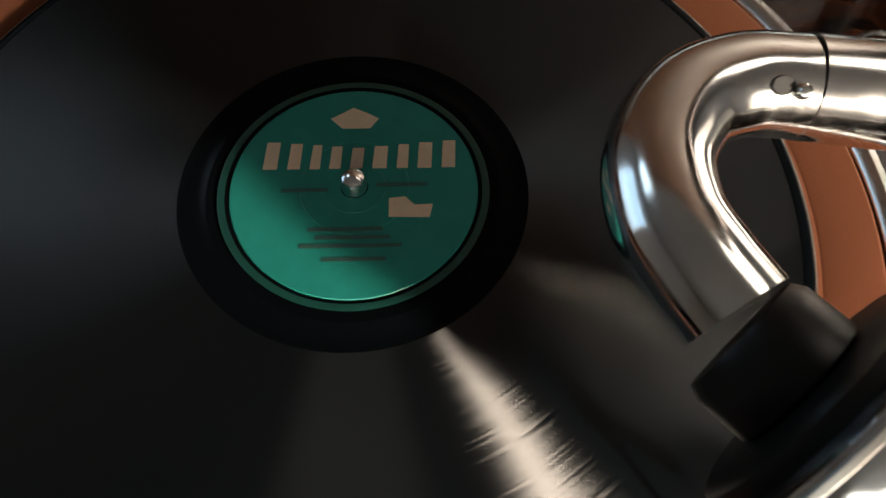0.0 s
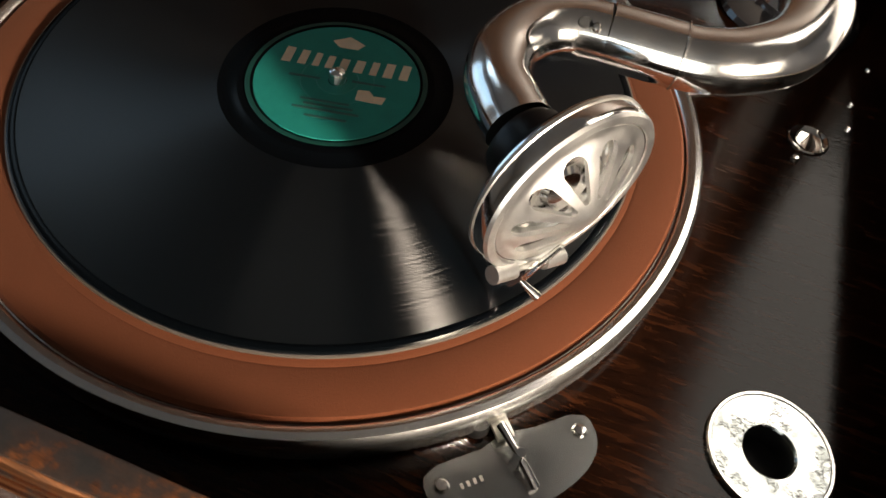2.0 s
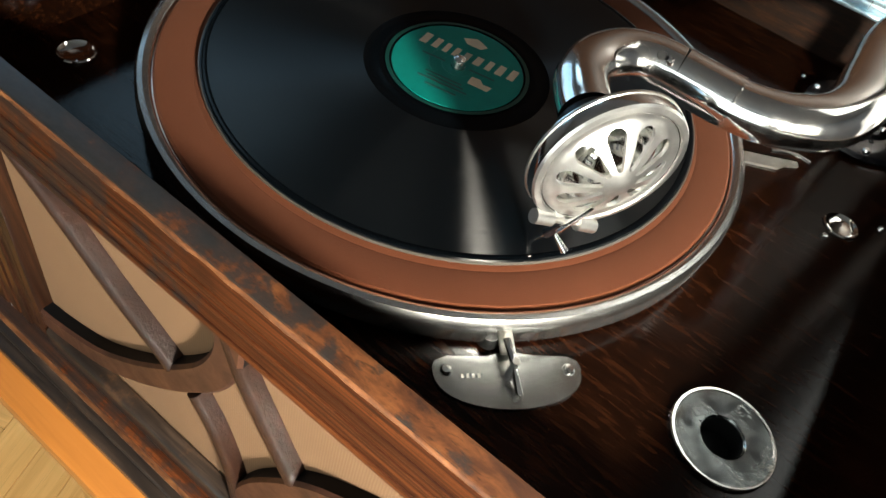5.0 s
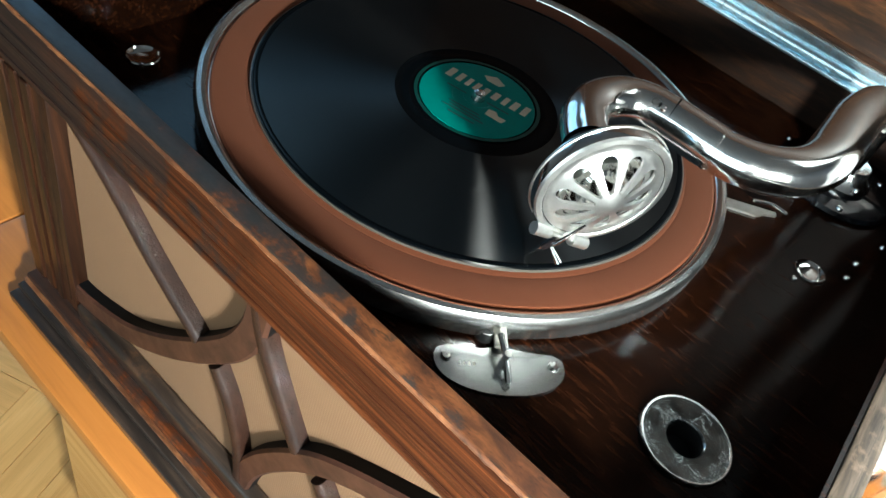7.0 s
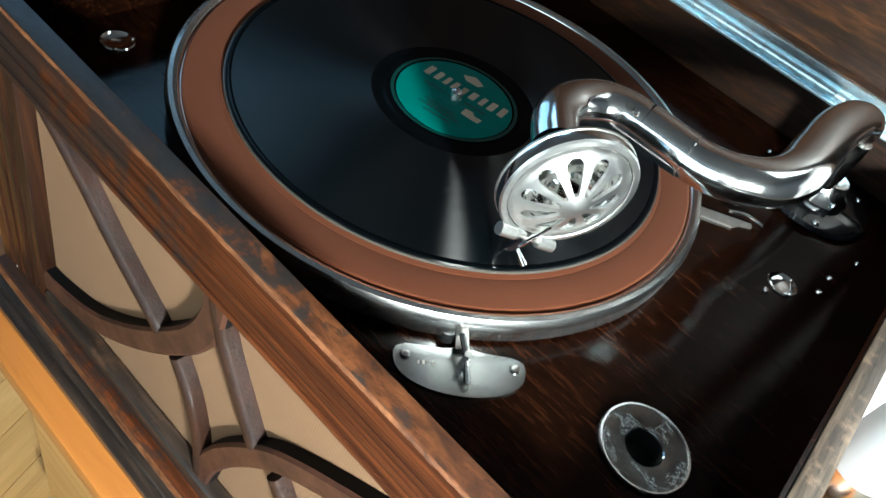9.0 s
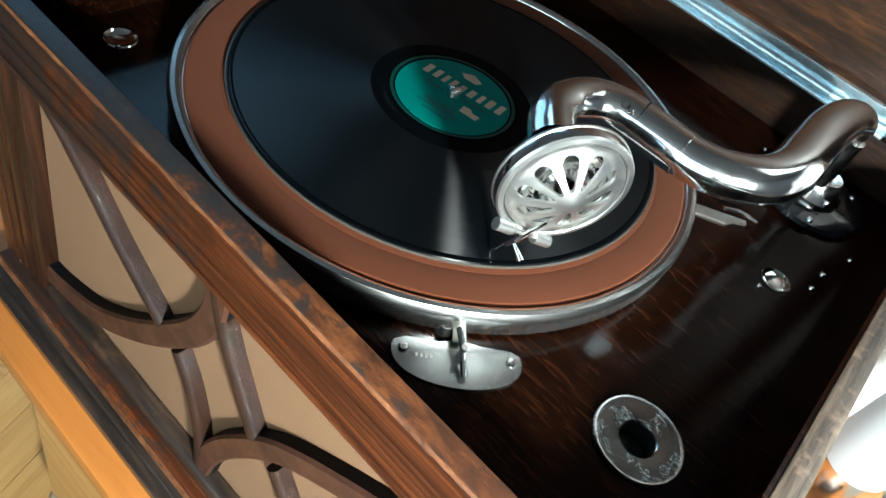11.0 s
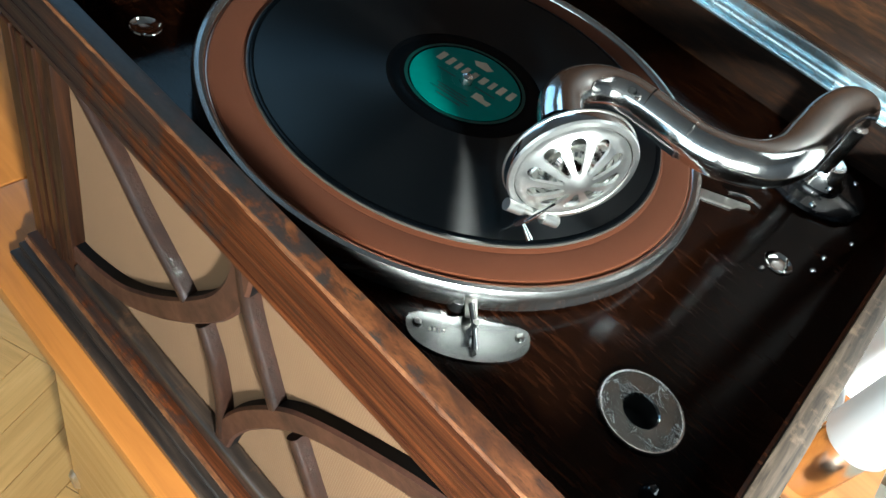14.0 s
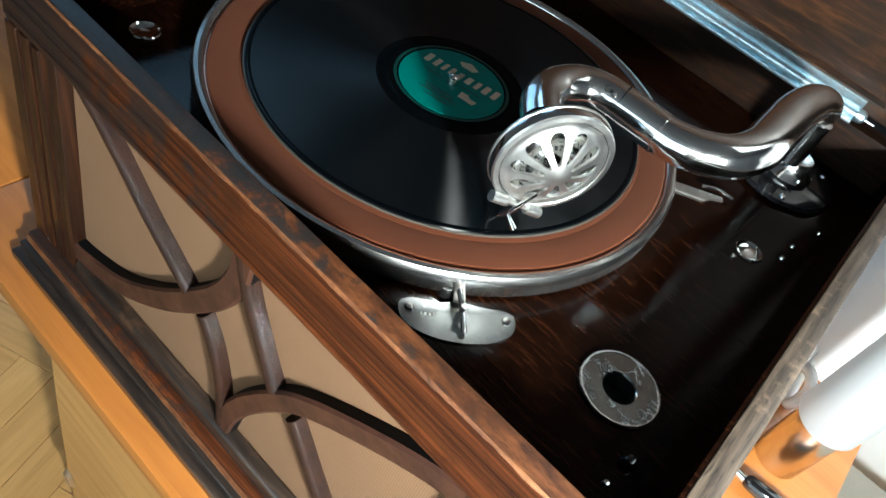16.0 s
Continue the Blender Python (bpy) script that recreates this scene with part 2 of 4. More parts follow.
black_patches(CAP_WOOD, 1.7, 0.36, 1.0)
black_patches(CABINET_WOOD, 1.7, 0.52, 0.75)
FOOT_WOOD = wood("foot_oak", (0.006, 0.004, 0.003), (0.024, 0.016, 0.012), (0.070, 0.045, 0.032), (16, 160, 160), 0.36, 0.45, wear=(0.12, 0.055, 0.025))
SIDE_WOOD = wood("side_oak", (0.010, 0.0065, 0.005), (0.080, 0.056, 0.038), (0.20, 0.150, 0.108), (260, 16, 260), 0.45, 0.1, wear=(0.30, 0.20, 0.13))
DECK_WOOD = wood("deck_mahogany", (0.0014, 0.0006, 0.0004), (0.0068, 0.0021, 0.0009), (0.025, 0.0074, 0.0026), (60, 420, 420), 0.24, 0.28, bump=0.07, coatbump=1.4, coatgrain=(90, 900, 900))
DECK_WOOD.node_tree.nodes["Principled BSDF"].inputs["Specular IOR Level"].default_value = 0.0
DECK_WOOD.node_tree.nodes["Principled BSDF"].inputs["Coat Roughness"].default_value = 0.10
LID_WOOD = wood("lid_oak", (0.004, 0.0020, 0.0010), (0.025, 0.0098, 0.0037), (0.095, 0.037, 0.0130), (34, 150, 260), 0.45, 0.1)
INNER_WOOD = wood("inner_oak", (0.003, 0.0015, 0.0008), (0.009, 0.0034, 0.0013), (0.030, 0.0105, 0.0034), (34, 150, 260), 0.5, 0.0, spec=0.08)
FRET_WOOD = wood("fret_wood", (0.023, 0.0088, 0.0056), (0.053, 0.0208, 0.0125), (0.080, 0.032, 0.0190), (60, 140, 60), 0.45, 0.12, bump=0.2, bumpd=0.0008, pore=0.25, spec=0.3)
RAY_WOOD = wood("ray_wood", (0.008, 0.0030, 0.0018), (0.021, 0.0080, 0.0046), (0.034, 0.0130, 0.0072), (60, 140, 60), 0.5, 0.40, bump=0.40, bumpd=0.0018, pore=0.3, spec=0.2, coatbump=1.7, coatgrain=(560, 560, 560))
TABLE_WOOD = wood("table_beech", (0.33, 0.112, 0.020), (0.47, 0.170, 0.033), (0.56, 0.220, 0.050), (4, 60, 60), 0.38, 0.2, bump=0.06, pore=0.12)
PARQUET = wood("parquet_oak", (0.64, 0.355, 0.120), (0.78, 0.455, 0.165), (0.86, 0.53, 0.215), (5, 70, 70), 0.40, 0.15, bump=0.06, seed=True, pore=0.15)


def plank_tones(m):
    nt = m.node_tree
    b = nt.nodes["Principled BSDF"]
    oi = nt.nodes.new("ShaderNodeObjectInfo")
    geo = nt.nodes.new("ShaderNodeNewGeometry")
    both = node(nt, "ShaderNodeMath", operation="ADD")
    nt.links.new(oi.outputs["Random"], both.inputs[0])
    nt.links.new(geo.outputs["Random Per Island"], both.inputs[1])
    part_of = node(nt, "ShaderNodeMath", operation="FRACT")
    nt.links.new(both.outputs[0], part_of.inputs[0])
    tone = ramp(nt, part_of.outputs[0], [(0.0, (0.72, 0.66, 0.58)), (0.5, (0.92, 0.90, 0.86)), (1.0, (1.10, 1.10, 1.06))])
    nt.links.new(mixed(nt, 1.0, b.inputs["Base Color"].links[0].from_socket, tone, "MULTIPLY"), b.inputs["Base Color"])


plank_tones(PARQUET)
NICKEL = metal("nickel_plate", (0.90, 0.89, 0.87), 0.075, 0.16, (0.76, 0.74, 0.70))
NICKEL_RIM = metal("brushed_nickel", (0.88, 0.87, 0.84), 0.22, 0.05, (0.85, 0.84, 0.81), 0.0, 40)
# paler than the disc: the lamp's glint along the bevel, put into the colour
LIT_EDGE = plain("lit_shellac_edge", (0.055, 0.047, 0.040), 0.3, 0.3, 200, 0.05)
SATIN = metal("satin_nickel", (0.76, 0.75, 0.73), 0.28, 0.14, (0.60, 0.585, 0.55), 0.03, 160)
STEEL = metal("dull_steel", (0.66, 0.64, 0.60), 0.30, 0.15, (0.50, 0.47, 0.42))
def scratched_mirror():
    m = metal("scratched_mirror", (0.36, 0.39, 0.385), 0.06, 0.18, (0.17, 0.185, 0.18), 0.05, 150)
    nt, b = m.node_tree, m.node_tree.nodes["Principled BSDF"]
    v = coords(nt, (170, 420, 1), (0, 0, 25))
    lines = ramp(nt, noisy(nt, v, 1.0, 3, 0.6, 1.8), [(0.475, (0, 0, 0)), (0.50, (1, 1, 1)), (0.525, (0, 0, 0))])
    where = ramp(nt, noisy(nt, coords(nt), 75, 2), [(0.50, (0, 0, 0)), (0.60, (1, 1, 1))])
    marks = mixed(nt, 1.0, lines, where, "MULTIPLY")
    old = b.inputs["Base Color"].links[0].from_socket
    nt.links.new(mixed(nt, marks, old, (0.85, 0.86, 0.85)), b.inputs["Base Color"])
    rough = b.inputs["Roughness"].links[0].from_socket
    nt.links.new(mixed(nt, marks, rough, (0.45, 0.45, 0.45)), b.inputs["Roughness"])
    bumped(nt, b, marks, 0.35, 0.0006)
    return m


MIRROR = scratched_mirror()
POLISHED = metal("polished_nickel", (0.80, 0.79, 0.76), 0.04, 0.04, (0.76, 0.74, 0.70))
PLATE = metal("worn_plate_nickel", (0.37, 0.38, 0.375), 0.18, 0.10, (0.29, 0.295, 0.29), 0.05, 60)
# nickel, with the window's blue reflection tinted into its base colour
HINGE_BLUE_SHINE = metal("hinge_blue_shine", (0.66, 0.84, 0.93), 0.30, 0.15, (0.55, 0.57, 0.58), 0.06, 200)
COPPER = metal("lamp_steel", (0.72, 0.70, 0.67), 0.17, 0.06, (0.64, 0.57, 0.50))
BLACK = plain("black_lacquer", (0.006, 0.006, 0.007), 0.12, 0.3, 40, 0.02, Coat_Weight=0.6)
RUBBER = plain("black_rubber", (0.006, 0.006, 0.006), 0.35, 0.3, 200, 0.1, Specular_IOR_Level=0.2)
MATT_BLACK = plain("matt_black", (0.003, 0.003, 0.0035), 0.6, 0.3, 120, 0.08, Specular_IOR_Level=0.12)
DARK = plain("dark_hollow", (0.004, 0.004, 0.004), 0.7, 0.3, 80, 0.05)
PLASTER = plain("wall_plaster", (0.17, 0.18, 0.20), 0.85, 0.05, 6, 0.1)
CEILING_PAINT = plain("ceiling_paint", (0.15, 0.16, 0.175), 0.9, 0.04, 5, 0.1)
WHITE = plain("white_paint", (0.80, 0.80, 0.78), 0.45, 0.03, 20, 0.03)
ENAMEL = plain("white_enamel", (0.87, 0.87, 0.86), 0.15, 0.02, 30, 0.01, Coat_Weight=0.4)
CREAM = plain("label_print", (0.46, 0.33, 0.23), 0.55, 0.12, 300, 0.02)
DARK_PRINT = plain("label_dark_print", (0.012, 0.05, 0.04), 0.5, 0.1, 300, 0.02)


def felt_material():
    m, nt, b = mat("brown_felt")
    v = coords(nt)
    n = noisy(nt, v, 1500, 3, 0.7)
    w = noisy(nt, v, 26, 4, 0.6)
    col = mixed(nt, w, (0.078, 0.0215, 0.0088), (0.100, 0.0285, 0.0118))
    nt.links.new(mixed(nt, ramp(nt, n, [(0.35, (0, 0, 0)), (0.75, (0.45, 0.45, 0.45))]), col, (0.064, 0.016, 0.006)), b.inputs["Base Color"])
    b.inputs["Roughness"].default_value = 0.95
    b.inputs["Specular IOR Level"].default_value = 0.12
    b.inputs["Sheen Weight"].default_value = 0.08
    b.inputs["Sheen Tint"].default_value = (0.9, 0.55, 0.4, 1)
    bumped(nt, b, n, 0.4, 0.0004)
    return m


def shellac_material(name, colour, rough, aniso, grooves):
    """Pressed shellac: grooves spread the light along the radius."""
    m, nt, b = mat(name)
    tc = nt.nodes.new("ShaderNodeTexCoord")
    ln = node(nt, "ShaderNodeVectorMath", operation="LENGTH")
    nt.links.new(tc.outputs["Object"], ln.inputs[0])
    if isinstance(colour, tuple):
        b.inputs["Base Color"].default_value = (*colour, 1)
    # bands of louder and quieter grooves
    sc = node(nt, "ShaderNodeMath", operation="MULTIPLY")
    sc.inputs[1].default_value = 1.0
    nt.links.new(ln.outputs["Value"], sc.inputs[0])
    band = node(nt, "ShaderNodeTexNoise", noise_dimensions="1D", Scale=1300.0, Detail=6.0, Roughness=0.75)
    nt.links.new(sc.outputs[0], band.inputs["W"])
    b.inputs["Roughness"].default_value = 0.20
    b.inputs["Specular IOR Level"].default_value = 0.06
    tg = node(nt, "ShaderNodeTangent", direction_type="RADIAL", axis="Z")
    bumped(nt, b, band.outputs["Fac"], grooves, 0.0003)
    # the groove walls: a narrow lobe along the groove, a wide one across it
    g = node(nt, "ShaderNodeBsdfAnisotropic", distribution="BECKMANN", Anisotropy=aniso)
    g.inputs["Color"].default_value = (1.0, 0.97, 0.95, 1)
    nt.links.new(tg.outputs[0], g.inputs["Tangent"])
    nt.links.new(ramp(nt, band.outputs["Fac"], [(0.36, (rough - 0.05,) * 3), (0.50, (rough,) * 3), (0.68, (rough + 0.06,) * 3)]), g.inputs["Roughness"])
    # the groove wobbles, so the streak's edges fray
    wob = node(nt, "ShaderNodeTexNoise", noise_dimensions="1D", Scale=900.0, Detail=4.0, Roughness=0.75)
    nt.links.new(sc.outputs[0], wob.inputs["W"])
    turn = node(nt, "ShaderNodeMapRange")
    for k, v in ((1, 0.3), (2, 0.7), (3, -0.0065), (4, 0.0065)):
        turn.inputs[k].default_value = v
    turn.clamp = False
    nt.links.new(wob.outputs["Fac"], turn.inputs[0])
    nt.links.new(turn.outputs[0], g.inputs["Rotation"])
    mix = node(nt, "ShaderNodeMixShader", Fac=0.044)
    out = [n for n in nt.nodes if n.type == "OUTPUT_MATERIAL"][0]
    nt.links.new(b.outputs[0], mix.inputs[1])
    nt.links.new(g.outputs[0], mix.inputs[2])
    nt.links.new(mix.outputs[0], out.inputs["Surface"])
    return m


def label_material():
    m, nt, b = mat("green_label_paper")
    v = coords(nt)
    n = noisy(nt, v, 120, 5, 0.6)
    nt.links.new(mixed(nt, n, (0.0, 0.105, 0.086), (0.0005, 0.155, 0.128)), b.inputs["Base Color"])
    b.inputs["Roughness"].default_value = 0.34
    b.inputs["Specular IOR Level"].default_value = 0.25
    b.inputs["Coat Weight"].default_value = 0.12
    b.inputs["Coat Roughness"].default_value = 0.18
    bumped(nt, b, noisy(nt, v, 500, 3), 0.08, 0.0003)
    return m


def cloth_material():
    m, nt, b = mat("speaker_cloth")
    v = coords(nt)
    w1 = node(nt, "ShaderNodeTexWave", wave_type="BANDS", bands_direction="X", Scale=230.0, Distortion=0.6, Detail=2.0)
    w2 = node(nt, "ShaderNodeTexWave", wave_type="BANDS", bands_direction="Z", Scale=230.0, Distortion=0.6, Detail=2.0)
    for w in (w1, w2):
        nt.links.new(v, w.inputs["Vector"])
    mul = node(nt, "ShaderNodeMath", operation="MULTIPLY")
    nt.links.new(w1.outputs["Fac"], mul.inputs[0])
    nt.links.new(w2.outputs["Fac"], mul.inputs[1])
    big = noisy(nt, v, 18, 4)
    col = mixed(nt, mul.outputs[0], (0.148, 0.076, 0.034), (0.212, 0.112, 0.051))
    nt.links.new(mixed(nt, ramp(nt, big, [(0.4, (0, 0, 0)), (0.8, (0.5, 0.5, 0.5))]), col, (0.135, 0.068, 0.031)), b.inputs["Base Color"])
    b.inputs["Roughness"].default_value = 0.85
    bumped(nt, b, mul.outputs[0], 0.3, 0.0004)
    return m


def glass_shade_material():
    m, nt, b = mat("frosted_glass")
    b.inputs["Base Color"].default_value = (0.26, 0.27, 0.28, 1)
    b.inputs["Roughness"].default_value = 0.35
    b.inputs["Emission Color"].default_value = (1.0, 0.98, 0.95, 1)
    b.inputs["Emission Strength"].default_value = 0.30
    return m


def glow_material(name, colour, strength):
    m, nt, b = mat(name)
    b.inputs["Base Color"].default_value = (0.8, 0.8, 0.8, 1)
    b.inputs["Emission Color"].default_value = (*colour, 1)
    b.inputs["Emission Strength"].default_value = strength
    return m


FELT = felt_material()
SHELLAC = shellac_material("black_shellac", (0.0010, 0.0018, 0.0025), 0.455, 0.70, 0.03)
SHELLAC_FLAT = plain("smooth_shellac", (0.0012, 0.0018, 0.0024), 0.16, 0.2, 60, 0.02, Specular_IOR_Level=0.07)
LABEL = label_material()
RING_GREEN = plain("dark_green_shellac", (0.0015, 0.030, 0.024), 0.3, 0.3, 150, 0.02)
CLOTH = cloth_material()
FROST = glass_shade_material()

def bmesh_on(bm, m):
    bmesh.ops.transform(bm, matrix=m, verts=bm.verts)
    bmesh.ops.recalc_face_normals(bm, faces=bm.faces)
    return bm


# ---- room ----
RX0, RX1, RY0, RY1 = -2.25, 2.1, -2.4, 2.2
setting("floor", boxed(RX0, RX1, RY0, RY1, FLOOR - 0.12, FLOOR - 0.004), plain("floor_joint", (0.30, 0.18, 0.08), 0.8), "oak parquet floor laid in a herringbone pattern", "floor")
setting("ceiling", boxed(RX0, RX1, RY0, RY1, CEIL, CEIL + 0.1), CEILING_PAINT, "plain pale painted ceiling", "ceiling")
setting("wall_north", boxed(RX0, RX1, RY1, RY1 + 0.1, FLOOR, CEIL), plain("dark_wall_paint", (0.040, 0.042, 0.046), 0.85, 0.06, 6, 0.1), "plain dark grey painted wall", "wall")
sx0, sx1, sz0, sz1 = -0.52, 1.22, -0.53, 1.44
south = merge(boxed(RX0, sx0, RY0 - 0.1, RY0, FLOOR, CEIL), boxed(sx1, RX1, RY0 - 0.1, RY0, FLOOR, CEIL), boxed(sx0, sx1, RY0 - 0.1, RY0, FLOOR, sz0), boxed(sx0, sx1, RY0 - 0.1, RY0, sz1, CEIL))
setting("wall_south", south, PLASTER, "plain grey plaster wall with a window opening", "wall")
win3 = tagged(new("window_3"), "wide white framed terrace window with pale daylight", "window", "", "structure")
win3.location = (sx0, RY0, sz0)
part("window_frame", merge(boxed(sx0, sx0 + 0.05, RY0 - 0.07, RY0 - 0.02, sz0, sz1), boxed(sx1 - 0.05, sx1, RY0 - 0.07, RY0 - 0.02, sz0, sz1), boxed(sx0 + 0.05, sx1 - 0.05, RY0 - 0.07, RY0 - 0.02, sz0, sz0 + 0.05), boxed(sx0 + 0.05, sx1 - 0.05, RY0 - 0.07, RY0 - 0.02, sz1 - 0.05, sz1)), WHITE, win3)
ey0, ey1, ez0, ez1 = -2.15, -0.75, -0.15, 1.25
east = merge(boxed(RX1, RX1 + 0.1, RY0, ey0, FLOOR, CEIL), boxed(RX1, RX1 + 0.1, ey1, RY1, FLOOR, CEIL), boxed(RX1, RX1 + 0.1, ey0, ey1, FLOOR, ez0), boxed(RX1, RX1 + 0.1, ey0, ey1, ez1, CEIL))
setting("wall_east", east, PLASTER, "plain grey plaster wall with a window opening", "wall")
win2 = tagged(new("window_2"), "white framed window with bright daylight", "window", "", "structure")
win2.location = (RX1, ey0, ez0)
part("window_frame", merge(boxed(RX1 + 0.02, RX1 + 0.07, ey0, ey0 + 0.05, ez0, ez1), boxed(RX1 + 0.02, RX1 + 0.07, ey1 - 0.05, ey1, ez0, ez1), boxed(RX1 + 0.02, RX1 + 0.07, ey0 + 0.05, ey1 - 0.05, ez0, ez0 + 0.05), boxed(RX1 + 0.02, RX1 + 0.07, ey0 + 0.05, ey1 - 0.05, ez1 - 0.05, ez1)), WHITE, win2)
wy0, wy1, wz0, wz1 = -0.35, 1.05, -0.18, 1.05
west = merge(boxed(RX0 - 0.1, RX0, RY0, wy0, FLOOR, CEIL), boxed(RX0 - 0.1, RX0, wy1, RY1, FLOOR, CEIL), boxed(RX0 - 0.1, RX0, wy0, wy1, FLOOR, wz0), boxed(RX0 - 0.1, RX0, wy0, wy1, wz1, CEIL))
setting("wall_west", west, PLASTER, "plain grey plaster wall with a window opening", "wall")
win = tagged(new("window_1"), "white framed window letting in dim daylight", "window", "", "structure")
win.location = (RX0, wy0, wz0)
part("window_frame", merge(boxed(RX0 - 0.07, RX0 - 0.02, wy0, wy0 + 0.05, wz0, wz1), boxed(RX0 - 0.07, RX0 - 0.02, wy1 - 0.05, wy1, wz0, wz1), boxed(RX0 - 0.07, RX0 - 0.02, wy0 + 0.05, wy1 - 0.05, wz0, wz0 + 0.05), boxed(RX0 - 0.07, RX0 - 0.02, wy0 + 0.05, wy1 - 0.05, wz1 - 0.05, wz1)), WHITE, win)

lamp = thing("ceiling_light", (0.96, 1.20, CEIL), "wide white ceiling light panel, switched on", "ceiling lamp")
part("housing", bmesh_on(boxed(-0.31, 0.31, -0.82, 0.82, 0.020, 0.060, 0.004), CLM), WHITE, lamp)
part("diffuser", bmesh_on(boxed(-0.29, 0.29, -0.80, 0.80, 0.004, 0.0195, 0.004), CLM), glow_material("lamp_glow", (0.95, 0.98, 1.0), 2.0), lamp)

# added body for the unseen blue source; no such lamp is known here
lamp = thing("ceiling_light", (-1.50, 0.85, CEIL), "square blue glowing panel added out of view for the deck's blue reflection", "ceiling lamp")
part("housing", bmesh_on(boxed(-0.37, 0.37, -0.30, 0.30, 0.020, 0.060, 0.004), BLUE_PANEL), WHITE, lamp)
part("diffuser", bmesh_on(boxed(-0.35, 0.35, -0.28, 0.28, 0.004, 0.0195, 0.004), BLUE_PANEL), glow_material("added_blue_glow", (0.42, 0.70, 1.0), 1.2), lamp)

KX, KY, KZ = KEY
stand = thing("floor_lamp", (KX + 0.20, KY - 0.15, FLOOR), "slim black floor lamp with its shade turned to the table", "floor lamp")
part("foot", lathe([(0, FLOOR), (0.14, FLOOR), (0.14, FLOOR + 0.015), (0, FLOOR + 0.02)], 32, Matrix.Translation((KX + 0.20, KY - 0.15, 0))), BLACK, stand)
part("pole", tube([(KX + 0.20, KY - 0.15, FLOOR + 0.015), (KX + 0.20, KY - 0.15, KZ + 0.10), (KX + 0.055, KY - 0.04, KZ + 0.03)], 0.010, 12, smooth=False), BLACK, stand)
part("shade", lathe([(0.015, 0.07), (0.040, 0.065), (0.060, 0.015), (0.075, -0.02), (0.073, -0.02), (0.057, 0.012), (0.036, 0.055), (0.0, 0.06)], 40, look(KEY, AIM)), BLACK, stand)

# ---- table ----
table = thing("table", (0.1, 0.0, FLOOR), "orange-brown varnished beech table under the gramophone", "table")
TX0, TX1, TY0, TY1 = -1.15, 0.378, -0.227, 0.62
part("tabletop", boxed(-0.246, TX1, TY0, TY1, BASE - 0.024, BASE, 0.003), TABLE_WOOD, table)
part("tabletop", boxed(TX0, -0.2475, TY0, TY1, BASE - 0.024, BASE, 0.003), TABLE_WOOD, table)
part("apron", boxed(TX0 + 0.08, TX1 - 0.08, TY0 + 0.06, TY0 + 0.08, BASE - 0.10, BASE - 0.0245), TABLE_WOOD, table)
part("apron", boxed(TX0 + 0.08, TX1 - 0.08, TY1 - 0.08, TY1 - 0.06, BASE - 0.10, BASE - 0.0245), TABLE_WOOD, table)
for lx in (TX0 + 0.05, TX1 - 0.10):
    for ly in (TY0 + 0.045, TY1 - 0.095):
        part("leg", boxed(lx, lx + 0.05, ly, ly + 0.05, FLOOR, BASE - 0.0245, 0.004), TABLE_WOOD, table)

# a broad splayed board carries the top at the front
part("end_board", plate([(-0.165, BASE - 0.0245), (-0.205, -0.47), (-0.240, -0.72), (-0.262, FLOOR), (0.20, FLOOR), (0.20, BASE - 0.0245)], 0.020, Matrix(((1, 0, 0, 0), (0, 0, -1, -0.180), (0, 1, 0, 0), (0, 0, 0, 1)))), PARQUET, table, "pale oak board")
part("glide", bmesh_on(lathe([(0, 0.006), (0.012, 0.005), (0.017, 0.0)], 24), Matrix.Translation((-0.240, -0.2002, -0.745)) @ pose(0, 0, 0, 90) @ Matrix.Diagonal((0.6, 1.6, 1, 1))), STEEL, table, "dull grey oval knob")

# ---- gramophone cabinet ----
cab = thing("gramophone_cabinet", ((X0 + X1) / 2, (Y0 + Y1) / 2, BASE), "worn dark oak table gramophone cabinet with fretted cloth-backed front", "gramophone")
GX0, GX1, GZ0, GZ1 = -0.127, 0.180, -0.176, -0.012
FT = Matrix(((1, 0, 0, 0), (0, 0.05, -1, -0.1765), (0, 1, 0, 0), (0, 0, 0, 1)))


# top rail: flat top, worn front arris, sunk mouldings on its face
part("top_rail", bmesh_on(boxed(X0, X1, -0.012, TOP - 0.0022, -0.0065, 0.0042, 0.0006), FT), CABINET_WOOD, cab, "worn oak rail")
part("rail_cap", bmesh_on(boxed(X0, X1, TOP - 0.0022, TOP, -0.0065, 0.0034, 0.0008), FT), CAP_WOOD, cab, "blackened rail top")


def worn_arris():
    """The front edge, rounded unevenly by handling."""
    bm = bmesh.new()
    rings = []
    n = 160
    for i in range(n + 1):
        x = X0 + (X1 - X0) * i / n
        w = 0.0014 + 0.0006 * noise.noise((x * 60, 0, 0)) + 0.0003 * noise.noise((x * 260, 3, 0))
        c = (TOP - 0.0022, 0.0030)
        rings.append([bm.verts.new((x, c[0] + w * math.sin(a) * 0.9, c[1] + w * math.cos(a))) for a in (-1.5, -0.7, 0.0, 0.5, 1.0, 1.5, 2.2)])
    for a, b in zip(rings, rings[1:]):
        for k in range(7):
            bm.faces.new((a[k], a[(k + 1) % 7], b[(k + 1) % 7], b[k]))
    bm.faces.new(rings[0][::-1])
    bm.faces.new(rings[-1])
    return bmesh_on(bm, FT)


